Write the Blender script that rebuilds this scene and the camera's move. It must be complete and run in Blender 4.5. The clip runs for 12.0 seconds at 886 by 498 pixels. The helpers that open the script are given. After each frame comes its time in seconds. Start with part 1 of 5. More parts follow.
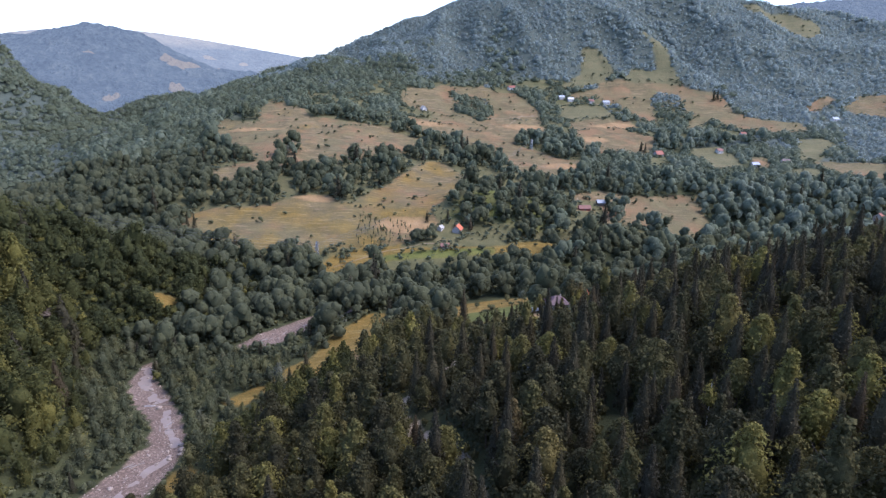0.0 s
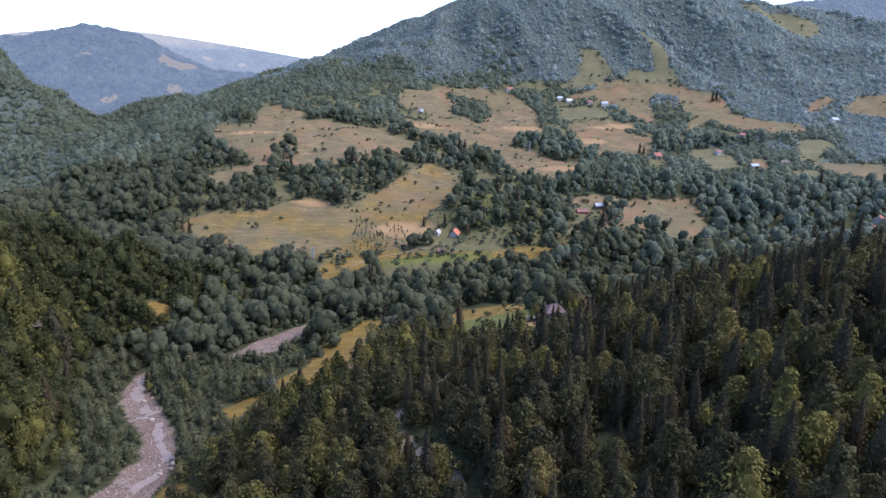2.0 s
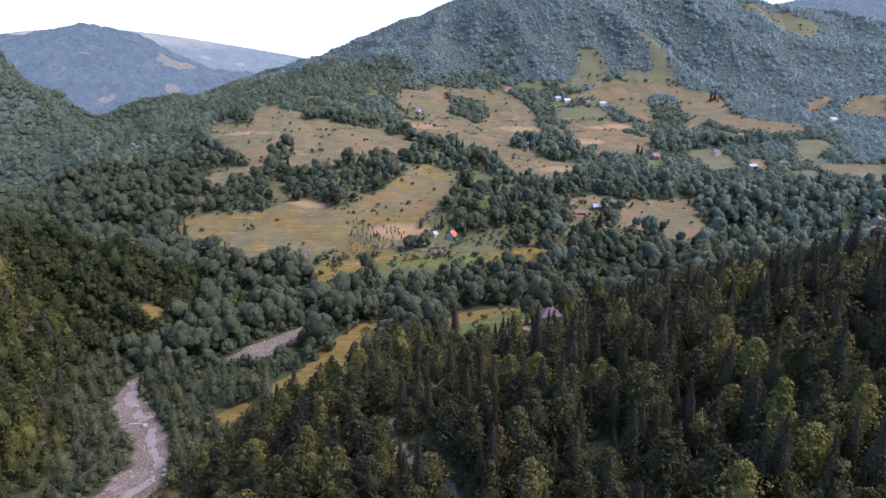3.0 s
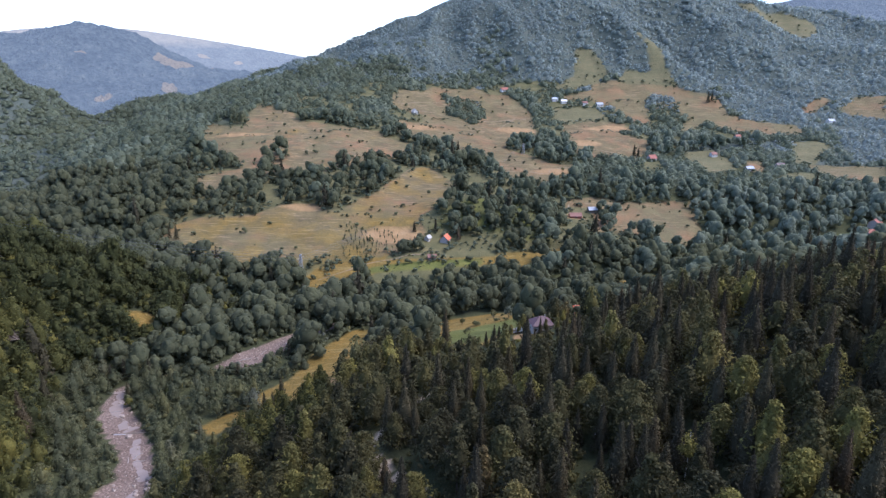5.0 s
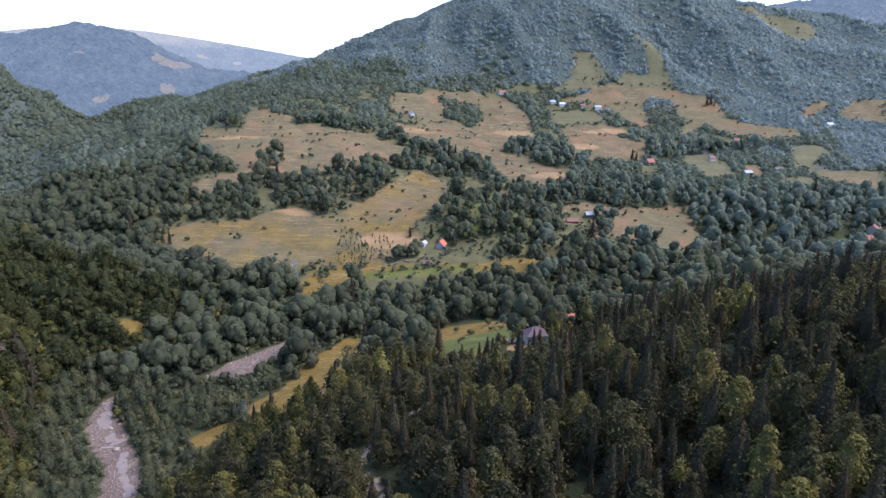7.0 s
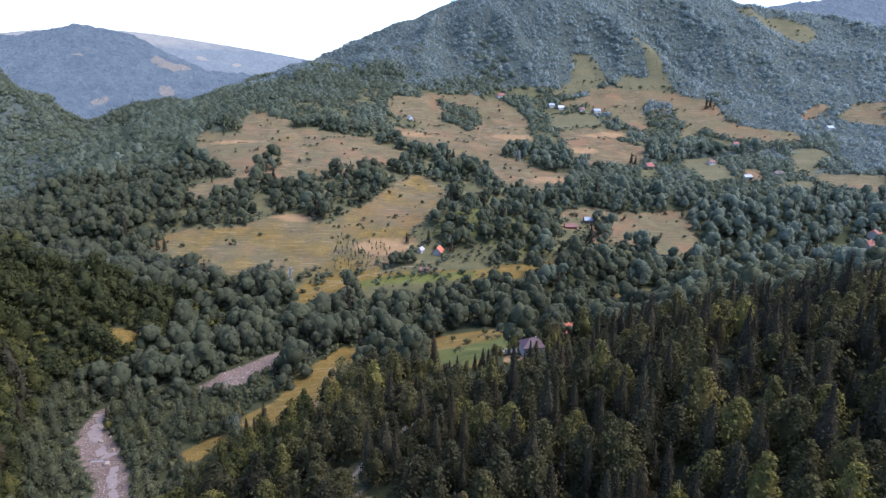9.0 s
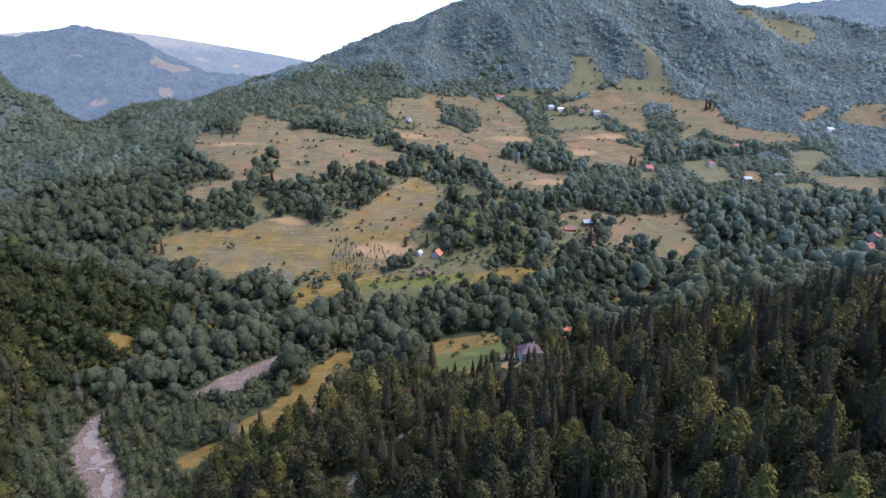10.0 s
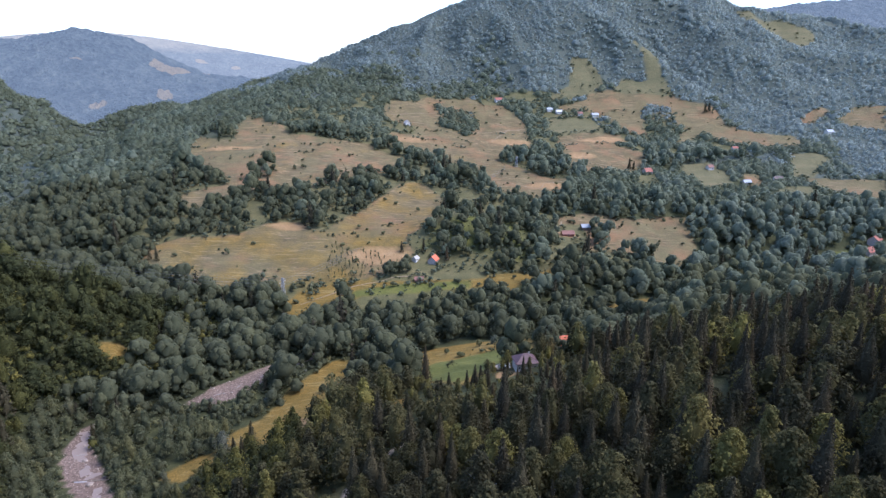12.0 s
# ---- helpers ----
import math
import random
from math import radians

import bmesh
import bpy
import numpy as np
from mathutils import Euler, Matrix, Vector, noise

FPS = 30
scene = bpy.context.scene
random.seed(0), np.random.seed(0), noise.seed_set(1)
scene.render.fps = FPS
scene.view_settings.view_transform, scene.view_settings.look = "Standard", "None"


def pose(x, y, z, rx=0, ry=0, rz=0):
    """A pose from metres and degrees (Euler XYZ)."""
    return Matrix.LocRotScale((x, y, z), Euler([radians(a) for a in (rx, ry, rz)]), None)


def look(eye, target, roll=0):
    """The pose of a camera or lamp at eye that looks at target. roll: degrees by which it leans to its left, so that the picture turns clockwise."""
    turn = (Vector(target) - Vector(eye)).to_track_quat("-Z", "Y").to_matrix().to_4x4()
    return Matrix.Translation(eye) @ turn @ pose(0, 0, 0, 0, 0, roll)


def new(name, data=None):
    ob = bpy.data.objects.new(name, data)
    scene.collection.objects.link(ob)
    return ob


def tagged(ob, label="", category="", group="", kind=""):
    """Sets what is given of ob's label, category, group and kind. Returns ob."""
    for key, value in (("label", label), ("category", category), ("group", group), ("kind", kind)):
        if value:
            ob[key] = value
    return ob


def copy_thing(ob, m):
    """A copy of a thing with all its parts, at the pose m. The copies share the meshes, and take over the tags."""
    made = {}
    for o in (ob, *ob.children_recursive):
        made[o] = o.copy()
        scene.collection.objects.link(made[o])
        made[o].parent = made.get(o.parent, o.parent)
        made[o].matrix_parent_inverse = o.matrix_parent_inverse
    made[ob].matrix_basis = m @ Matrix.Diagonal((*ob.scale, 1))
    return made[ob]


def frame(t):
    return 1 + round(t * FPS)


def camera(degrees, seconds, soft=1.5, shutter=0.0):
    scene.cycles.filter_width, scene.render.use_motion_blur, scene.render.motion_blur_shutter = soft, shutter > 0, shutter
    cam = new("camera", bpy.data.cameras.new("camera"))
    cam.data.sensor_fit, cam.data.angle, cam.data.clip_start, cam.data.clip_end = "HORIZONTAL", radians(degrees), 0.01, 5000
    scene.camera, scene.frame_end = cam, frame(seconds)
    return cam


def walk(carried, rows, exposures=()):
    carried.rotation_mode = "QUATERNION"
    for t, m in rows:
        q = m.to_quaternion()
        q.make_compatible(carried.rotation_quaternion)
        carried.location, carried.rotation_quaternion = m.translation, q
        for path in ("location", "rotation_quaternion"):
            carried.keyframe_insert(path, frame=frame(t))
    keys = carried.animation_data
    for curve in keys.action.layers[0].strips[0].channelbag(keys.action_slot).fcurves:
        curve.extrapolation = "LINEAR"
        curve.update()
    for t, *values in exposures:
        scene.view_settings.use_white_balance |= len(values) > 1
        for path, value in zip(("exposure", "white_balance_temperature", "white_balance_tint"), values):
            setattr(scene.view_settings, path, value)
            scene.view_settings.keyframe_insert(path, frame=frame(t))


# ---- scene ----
cam = camera(72.0, 12.0, soft=1.35)
PATH = [
    (0, (-10.86, -15.10, 166.92), (-13.91, 942.89, -119.86), 0.163),
    (0.5, (-10.60, -13.96, 167.88), (-13.92, 943.96, -119.15), 0.067),
    (1, (-9.98, -12.74, 168.83), (-13.48, 945.17, -118.23), 0.017),
    (1.5, (-9.12, -11.45, 169.77), (-12.54, 946.37, -117.58), -0.023),
    (2, (-8.08, -10.10, 170.70), (-11.22, 947.53, -117.27), -0.062),
    (2.5, (-6.93, -8.72, 171.62), (-9.63, 948.66, -117.21), -0.096),
    (3, (-5.72, -7.30, 172.53), (-7.92, 949.80, -117.22), -0.116),
    (5, (-1.08, -1.48, 176.13), (-1.41, 954.89, -116.03), -0.036),
    (5.5, (-0.07, -0.03, 177.02), (-0.09, 956.30, -115.27), 0.003),
    (6, (0.85, 1.41, 177.92), (1.06, 957.74, -114.37), 0.037),
    (6.5, (1.70, 2.83, 178.81), (2.05, 959.20, -113.35), 0.061),
    (7, (2.48, 4.23, 179.70), (2.88, 960.66, -112.25), 0.073),
    (9, (5.15, 9.61, 183.21), (5.25, 966.48, -107.28), 0.032),
    (9.5, (5.81, 10.91, 184.06), (5.83, 967.92, -105.99), 0.012),
    (10, (6.50, 12.20, 184.89), (6.47, 969.33, -104.74), -0.010),
    (10.5, (7.25, 13.48, 185.69), (7.16, 970.74, -103.55), -0.036),
    (11, (8.08, 14.78, 186.45), (7.85, 972.14, -102.44), -0.066),
    (11.5, (9.00, 16.09, 187.16), (8.53, 973.54, -101.44), -0.100),
    (12, (10.04, 17.43, 187.82), (9.25, 974.95, -100.56), -0.133),
]
walk(cam, [(t, look(eye, target, roll)) for t, eye, target, roll in PATH], [(0, 1.6, 5380, 22), (12, 1.62, 5330, 20)])

# ---- sky and sun ----
world = bpy.data.worlds.new("world")
scene.world = world
world.use_nodes = True
sky = world.node_tree.nodes.new("ShaderNodeTexSky")
sky.sky_type, sky.sun_disc = "NISHITA", False
SUN_UP, SUN_ROUND = 55.0, 98.0
sky.sun_elevation, sky.sun_rotation = radians(SUN_UP), radians(SUN_ROUND)
sky.altitude, sky.air_density, sky.dust_density, sky.ozone_density = 600, 1.0, 2.0, 1.0
back = world.node_tree.nodes["Background"]
back.inputs["Strength"].default_value = 0.15
world.node_tree.links.new(sky.outputs[0], back.inputs["Color"])
sun = new("sun", bpy.data.lights.new("sun", "SUN"))
sun.data.energy, sun.data.angle, sun.data.color = 1.6, radians(30), (1.0, 0.93, 0.82)
_a, _e = radians(SUN_ROUND), radians(SUN_UP)
sun.matrix_world = look((math.sin(_a) * math.cos(_e) * 900, math.cos(_a) * math.cos(_e) * 900, math.sin(_e) * 900), (0, 0, 0))

# ---- materials ----
def material(name, rough=0.8, spec=0.3):
    m = bpy.data.materials.new(name)
    m.use_nodes = True
    n, l = m.node_tree.nodes, m.node_tree.links
    b = n["Principled BSDF"]
    b.inputs["Roughness"].default_value = rough
    b.inputs["Specular IOR Level"].default_value = spec
    return m, n, l, b


def noise_node(n, l, scale, detail=4.0, vec=None, rough=0.55):
    t = n.new("ShaderNodeTexNoise")
    t.inputs["Scale"].default_value, t.inputs["Detail"].default_value, t.inputs["Roughness"].default_value = scale, detail, rough
    if vec is not None:
        l.new(vec, t.inputs["Vector"])
    return t.outputs["Fac"]


def ramp(n, l, fac, stops):
    r = n.new("ShaderNodeValToRGB")
    e = r.color_ramp.elements
    while len(e) < len(stops):
        e.new(0.5)
    for k, (p, c) in zip(e, stops):
        k.position, k.color = p, (*c, 1)
    l.new(fac, r.inputs["Fac"])
    return r.outputs["Color"]


def mix(n, l, fac, a, b, mode="MIX"):
    x = n.new("ShaderNodeMix")
    x.data_type, x.blend_type = "RGBA", mode
    for socket, value in ((x.inputs["Factor"], fac), (x.inputs["A"], a), (x.inputs["B"], b)):
        if isinstance(value, (int, float)):
            socket.default_value = value
        elif isinstance(value, tuple):
            socket.default_value = (*value, 1)
        else:
            l.new(value, socket)
    return x.outputs["Result"]


def calc(n, l, op, a, b=0.0):
    x = n.new("ShaderNodeMath")
    x.operation = op
    for socket, value in zip(x.inputs, (a, b)):
        if isinstance(value, (int, float)):
            socket.default_value = value
        else:
            l.new(value, socket)
    return x.outputs[0]


def bumped(n, l, b, fac, strength, distance):
    x = n.new("ShaderNodeBump")
    x.inputs["Strength"].default_value, x.inputs["Distance"].default_value = strength, distance
    l.new(fac, x.inputs["Height"])
    l.new(x.outputs["Normal"], b.inputs["Normal"])


def place(n):
    return n.new("ShaderNodeNewGeometry").outputs["Position"]


def layer(n, name):
    a = n.new("ShaderNodeAttribute")
    a.attribute_name = name
    return a.outputs["Fac"]


def foliage(name, stops, grain, relief, thin=0.25, haze_sheen=0.0, depth=0.3, patchy=0.3, wax=0.1):
    """Leaves: a colour for each tree, mottled leaf by leaf, some light shining through."""
    m, n, l, b = material(name, 0.85, wax)
    alone = calc(n, l, "SUBTRACT", 1.0, layer(n, "mixed"))
    each = calc(n, l, "ADD", layer(n, "tint"), calc(n, l, "MULTIPLY", n.new("ShaderNodeObjectInfo").outputs["Random"], alone))
    base = ramp(n, l, each, stops)
    isle = n.new("ShaderNodeNewGeometry").outputs["Random Per Island"]
    base = mix(n, l, 1.0, base, ramp(n, l, isle, [(0.0, (1 - patchy, 1 - patchy * 0.9, 1 - patchy)), (0.6, (1, 1, 1)), (1.0, (1 + patchy, 1 + patchy * 0.85, 1 + patchy * 0.35))]), "MULTIPLY")
    g = noise_node(n, l, grain, 3.0, place(n), 0.7)
    base = mix(n, l, 1.0, base, ramp(n, l, g, [(0.3, (1 - depth, 1 - depth * 0.95, 1 - depth)), (0.5, (1, 1, 1)), (0.72, (1 + depth, 1 + depth * 0.9, 1 + depth * 0.5))]), "MULTIPLY")
    l.new(base, b.inputs["Base Color"])
    # Blue-tinted sheen imitates haze over the mountain leaves.
    b.inputs["Sheen Weight"].default_value, b.inputs["Sheen Roughness"].default_value = haze_sheen, 0.6
    b.inputs["Sheen Tint"].default_value = (0.72, 0.85, 1.0, 1)
    bumped(n, l, b, g, 0.8, relief)
    if thin:
        t, s = n.new("ShaderNodeBsdfTranslucent"), n.new("ShaderNodeMixShader")
        l.new(base, t.inputs["Color"])
        s.inputs[0].default_value = thin
        l.new(b.outputs[0], s.inputs[1])
        l.new(t.outputs[0], s.inputs[2])
        l.new(s.outputs[0], n["Material Output"].inputs["Surface"])
    return m


SPRUCE = [(0.0, (0.043, 0.037, 0.022)), (0.5, (0.056, 0.048, 0.026)), (0.85, (0.072, 0.059, 0.029)), (1.0, (0.085, 0.061, 0.033))]
BEECH = [(0.0, (0.04, 0.043, 0.017)), (0.3, (0.057, 0.058, 0.02)), (0.65, (0.08, 0.076, 0.023)), (0.9, (0.115, 0.102, 0.028)), (1.0, (0.15, 0.128, 0.033))]
SLOPE = [(0.0, (0.044, 0.04, 0.021)), (0.35, (0.062, 0.056, 0.025)), (0.7, (0.09, 0.079, 0.03)), (0.86, (0.13, 0.113, 0.036)), (0.95, (0.185, 0.158, 0.042)), (1.0, (0.112, 0.08, 0.038))]
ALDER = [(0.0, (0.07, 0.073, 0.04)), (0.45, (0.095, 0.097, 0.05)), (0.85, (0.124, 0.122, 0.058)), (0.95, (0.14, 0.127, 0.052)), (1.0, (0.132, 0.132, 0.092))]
# Leaf colours of the farther woods: haze is put into these two palettes.
HAZY_HILLWOOD = [(0.0, (0.092, 0.1, 0.056)), (0.5, (0.142, 0.156, 0.098)), (0.9, (0.198, 0.216, 0.152)), (1.0, (0.205, 0.218, 0.145))]
HAZY_HIGHWOOD = [(0.0, (0.13, 0.152, 0.128)), (0.5, (0.195, 0.224, 0.188)), (0.9, (0.265, 0.295, 0.242)), (1.0, (0.285, 0.305, 0.23))]
spruce_needles = foliage("spruce_needles", SPRUCE, 1.6, 0.35, 0.2, 0.0, 0.25, 0.12, 0.1)
beech_leaves = foliage("beech_leaves", BEECH, 1.1, 0.5, 0.35)
slope_leaves = foliage("slope_leaves", SLOPE, 1.1, 0.45, 0.35, 0.0, 0.3, 0.25)
alder_leaves = foliage("alder_leaves", ALDER, 0.6, 0.5, 0.4, 0.0, 0.2, 0.14, 0.1)
hazy_hill_leaves = foliage("hazy_hill_leaves", HAZY_HILLWOOD, 0.42, 0.6, 0.45, 0.0, 0.14, 0.12, 0.1)
hazy_high_leaves = foliage("hazy_high_leaves", HAZY_HIGHWOOD, 0.42, 0.3, 0.5, 0.15, 0.1, 0.05, 0.1)
willow_leaves = foliage("willow_leaves", [(0.0, (0.085, 0.092, 0.056)), (1.0, (0.125, 0.13, 0.085))], 0.9, 0.4, 0.3, 0.0)



def plain(name, color, rough=0.8, spec=0.3, grain=0.0, spread=0.25, relief=0.0, metal=0.0):
    m, n, l, b = material(name, rough, spec)
    b.inputs["Metallic"].default_value = metal
    b.inputs["Base Color"].default_value = (*color, 1)
    if grain:
        tc = n.new("ShaderNodeTexCoord").outputs["Object"]
        g = noise_node(n, l, grain, 5.0, tc, 0.65)
        w = noise_node(n, l, grain * 0.17, 3.0, tc)
        lo, hi = tuple(c * (1 - spread) for c in color), tuple(min(1, c * (1 + spread)) for c in color)
        c = mix(n, l, w, ramp(n, l, g, [(0.3, lo), (0.7, hi)]), ramp(n, l, g, [(0.3, tuple(c * 0.8 for c in lo)), (0.7, color)]))
        l.new(c, b.inputs["Base Color"])
        if relief:
            bumped(n, l, b, g, 0.6, relief)
    return m


bark = plain("bark", (0.11, 0.085, 0.065), 0.9, 0.2, 3.0, 0.4, 0.03)
pale_bark = plain("pale_bark", (0.42, 0.39, 0.34), 0.8, 0.2, 3.0, 0.4, 0.02)
plaster = plain("plaster", (0.36, 0.32, 0.27), 0.85, 0.2, 1.5, 0.12, 0.01)
white_wall = plain("white_wall", (0.5, 0.46, 0.39), 0.8, 0.2, 1.5, 0.1, 0.01)
red_tile = plain("red_tile", (0.26, 0.095, 0.06), 0.75, 0.25, 2.5, 0.3, 0.03)
orange_tile = plain("orange_tile", (0.5, 0.14, 0.07), 0.7, 0.25, 2.5, 0.2, 0.03)
plum_tile = plain("plum_tile", (0.085, 0.043, 0.04), 0.6, 0.35, 2.5, 0.25, 0.03)
tin_roof = plain("tin_roof", (0.3, 0.31, 0.31), 0.6, 0.3, 2.0, 0.2, 0.01)
old_wood = plain("old_wood", (0.17, 0.125, 0.09), 0.85, 0.2, 4.0, 0.35, 0.02)
brown_tile = plain("brown_tile", (0.22, 0.11, 0.08), 0.8, 0.25, 2.5, 0.3, 0.03)
dark_glass = plain("dark_glass", (0.03, 0.035, 0.04), 0.1, 0.6)
steel = plain("steel", (0.26, 0.26, 0.25), 0.55, 0.5, 3.0, 0.15, 0.0, 0.3)
concrete = plain("concrete", (0.36, 0.33, 0.28), 0.9, 0.2, 2.0, 0.2, 0.02)
drift = plain("driftwood", (0.3, 0.26, 0.22), 0.9, 0.2, 3.0, 0.3, 0.02)
trodden_earth = plain("trodden_earth", (0.23, 0.175, 0.11), 0.95, 0.1, 0.6, 0.25, 0.03)
dark_paint = plain("dark_paint", (0.06, 0.065, 0.07), 0.4, 0.5)


def ground_material():
    m, n, l, b = material("meadow_and_soil", 0.95, 0.12)
    p = place(n)
    big, mid, fine = noise_node(n, l, 0.012, 4.0, p), noise_node(n, l, 0.07, 5.0, p, 0.65), noise_node(n, l, 0.9, 5.0, p, 0.7)
    v = n.new("ShaderNodeMapping")
    v.inputs["Scale"].default_value = (0.01, 0.085, 0.16)
    l.new(p, v.inputs["Vector"])
    streak = noise_node(n, l, 1.0, 5.0, v.outputs[0], 0.65)
    wood = ramp(n, l, mid, [(0.35, (0.032, 0.034, 0.015)), (0.6, (0.048, 0.05, 0.02)), (0.75, (0.08, 0.074, 0.03))])
    dry = ramp(n, l, mix(n, l, 0.4, mid, mix(n, l, 0.45, streak, fine)), [(0.32, (0.073, 0.057, 0.028)), (0.44, (0.102, 0.078, 0.036)), (0.56, (0.132, 0.099, 0.045)), (0.68, (0.168, 0.127, 0.062))])
    green = ramp(n, l, mix(n, l, 0.4, mid, streak), [(0.35, (0.075, 0.068, 0.032)), (0.55, (0.11, 0.094, 0.042)), (0.7, (0.15, 0.12, 0.055))])
    w = n.new("ShaderNodeMapping")
    w.inputs["Scale"].default_value = (0.045, 0.36, 0.5)
    l.new(p, w.inputs["Vector"])
    swath = noise_node(n, l, 1.0, 4.0, w.outputs[0], 0.6)
    dry = mix(n, l, ramp(n, l, swath, [(0.55, (0, 0, 0)), (0.64, (0.7, 0.7, 0.7))]), dry, (0.23, 0.162, 0.09))
    dry = mix(n, l, ramp(n, l, noise_node(n, l, 0.021, 4.0, p, 0.6), [(0.5, (0, 0, 0)), (0.62, (0.75, 0.75, 0.75))]), dry, (0.185, 0.105, 0.05))
    dry = mix(n, l, ramp(n, l, mix(n, l, 0.3, big, mid), [(0.47, (0, 0, 0)), (0.64, (0.8, 0.8, 0.8))]), dry, green)
    scrub = ramp(n, l, mix(n, l, 0.5, mid, streak), [(0.34, (0.06, 0.058, 0.025)), (0.5, (0.09, 0.081, 0.034)), (0.66, (0.13, 0.108, 0.048))])
    pale = ramp(n, l, mix(n, l, 0.5, mid, streak), [(0.34, (0.082, 0.076, 0.036)), (0.5, (0.108, 0.095, 0.044)), (0.66, (0.14, 0.114, 0.055))])
    soil = ramp(n, l, mix(n, l, 0.5, mid, streak), [(0.3, (0.18, 0.112, 0.05)), (0.55, (0.25, 0.155, 0.07)), (0.7, (0.31, 0.21, 0.105))])
    gold = ramp(n, l, mix(n, l, 0.4, mid, mix(n, l, 0.45, streak, fine)), [(0.32, (0.082, 0.06, 0.016)), (0.44, (0.12, 0.08, 0.019)), (0.56, (0.155, 0.097, 0.022)), (0.68, (0.19, 0.125, 0.034))])
    gold = mix(n, l, ramp(n, l, swath, [(0.54, (0, 0, 0)), (0.64, (0.65, 0.65, 0.65))]), gold, (0.21, 0.15, 0.055))
    lush = ramp(n, l, mid, [(0.3, (0.066, 0.07, 0.017)), (0.55, (0.092, 0.094, 0.022)), (0.75, (0.13, 0.116, 0.032))])
    gravel = ramp(n, l, mix(n, l, 0.35, fine, mid), [(0.3, (0.075, 0.05, 0.036)), (0.5, (0.132, 0.092, 0.068)), (0.68, (0.215, 0.157, 0.118))])
    track = ramp(n, l, fine, [(0.3, (0.22, 0.17, 0.115)), (0.7, (0.33, 0.26, 0.18))])
    # Low growth under the far woods, lightened to the canopy's painted haze tone.
    under = ramp(n, l, mid, [(0.35, (0.056, 0.066, 0.05)), (0.6, (0.072, 0.08, 0.06)), (0.78, (0.094, 0.098, 0.068))])
    color = wood
    for name, c in (("hazed_undergrowth", under), ("meadow", dry), ("scrub", scrub), ("pale", pale), ("gold", gold), ("soil", soil), ("lush", lush), ("gravel", gravel), ("track", track)):
        edge = ramp(n, l, calc(n, l, "ADD", layer(n, name), calc(n, l, "MULTIPLY", calc(n, l, "SUBTRACT", mid, 0.5), 0.6)), [(0.3, (0, 0, 0)), (0.65, (1, 1, 1))])
        color = mix(n, l, edge, color, c)
    color = mix(n, l, 1.0, color, ramp(n, l, fine, [(0.3, (0.72, 0.72, 0.7)), (0.5, (1, 1, 1)), (0.7, (1.25, 1.22, 1.15))]), "MULTIPLY")
    l.new(color, b.inputs["Base Color"])
    bumped(n, l, b, fine, 0.7, 0.5)
    return m


ground_mat = ground_material()
water_mat, _n, _l, _b = material("stream_water", 0.35, 0.16)
_b.inputs["Base Color"].default_value = (0.2, 0.152, 0.12, 1)
bumped(_n, _l, _b, noise_node(_n, _l, 1.6, 4.0, place(_n)), 0.35, 0.1)
foam_mat = plain("white_water", (0.3, 0.27, 0.25), 0.6, 0.3, 2.0, 0.15, 0.05)
old_rock = plain("weathered_rock", (0.15, 0.115, 0.085), 0.9, 0.15, 0.8, 0.4, 0.1)
stone_mat = plain("river_stone", (0.3, 0.235, 0.18), 0.85, 0.25, 1.2, 0.35, 0.05)


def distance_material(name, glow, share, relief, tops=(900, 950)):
    """Far ranges: woods and pastures, with haze mixed in as a bluish emission."""
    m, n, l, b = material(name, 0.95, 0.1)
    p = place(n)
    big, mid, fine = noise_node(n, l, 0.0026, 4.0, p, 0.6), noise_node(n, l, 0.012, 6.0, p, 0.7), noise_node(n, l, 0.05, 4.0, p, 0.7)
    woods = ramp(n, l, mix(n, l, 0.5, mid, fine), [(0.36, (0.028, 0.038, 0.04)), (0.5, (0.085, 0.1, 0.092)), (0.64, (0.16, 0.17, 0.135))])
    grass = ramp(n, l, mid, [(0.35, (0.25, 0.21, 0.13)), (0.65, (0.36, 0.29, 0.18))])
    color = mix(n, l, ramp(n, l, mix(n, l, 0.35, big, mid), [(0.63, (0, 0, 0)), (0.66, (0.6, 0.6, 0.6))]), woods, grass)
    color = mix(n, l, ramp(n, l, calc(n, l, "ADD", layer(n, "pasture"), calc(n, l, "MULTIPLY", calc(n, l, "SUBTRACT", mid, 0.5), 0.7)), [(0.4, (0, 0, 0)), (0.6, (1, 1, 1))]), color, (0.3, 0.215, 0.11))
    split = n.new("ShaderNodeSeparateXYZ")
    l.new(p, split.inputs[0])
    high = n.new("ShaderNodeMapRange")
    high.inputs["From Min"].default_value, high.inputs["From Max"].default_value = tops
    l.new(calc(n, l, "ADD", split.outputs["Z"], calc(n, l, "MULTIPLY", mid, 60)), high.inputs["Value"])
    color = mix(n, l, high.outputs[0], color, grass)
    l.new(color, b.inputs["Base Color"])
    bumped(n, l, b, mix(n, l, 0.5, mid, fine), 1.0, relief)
    # The glow stands in for bright air before the ranges; nothing here gives light.
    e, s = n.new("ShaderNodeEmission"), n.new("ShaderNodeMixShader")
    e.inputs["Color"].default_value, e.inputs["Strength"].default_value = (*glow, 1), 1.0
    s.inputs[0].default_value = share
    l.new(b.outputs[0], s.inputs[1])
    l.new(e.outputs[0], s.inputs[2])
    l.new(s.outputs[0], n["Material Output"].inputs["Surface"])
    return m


RIM = 285
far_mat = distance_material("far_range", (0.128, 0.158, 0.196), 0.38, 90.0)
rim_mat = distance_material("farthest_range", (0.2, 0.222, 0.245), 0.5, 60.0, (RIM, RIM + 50))
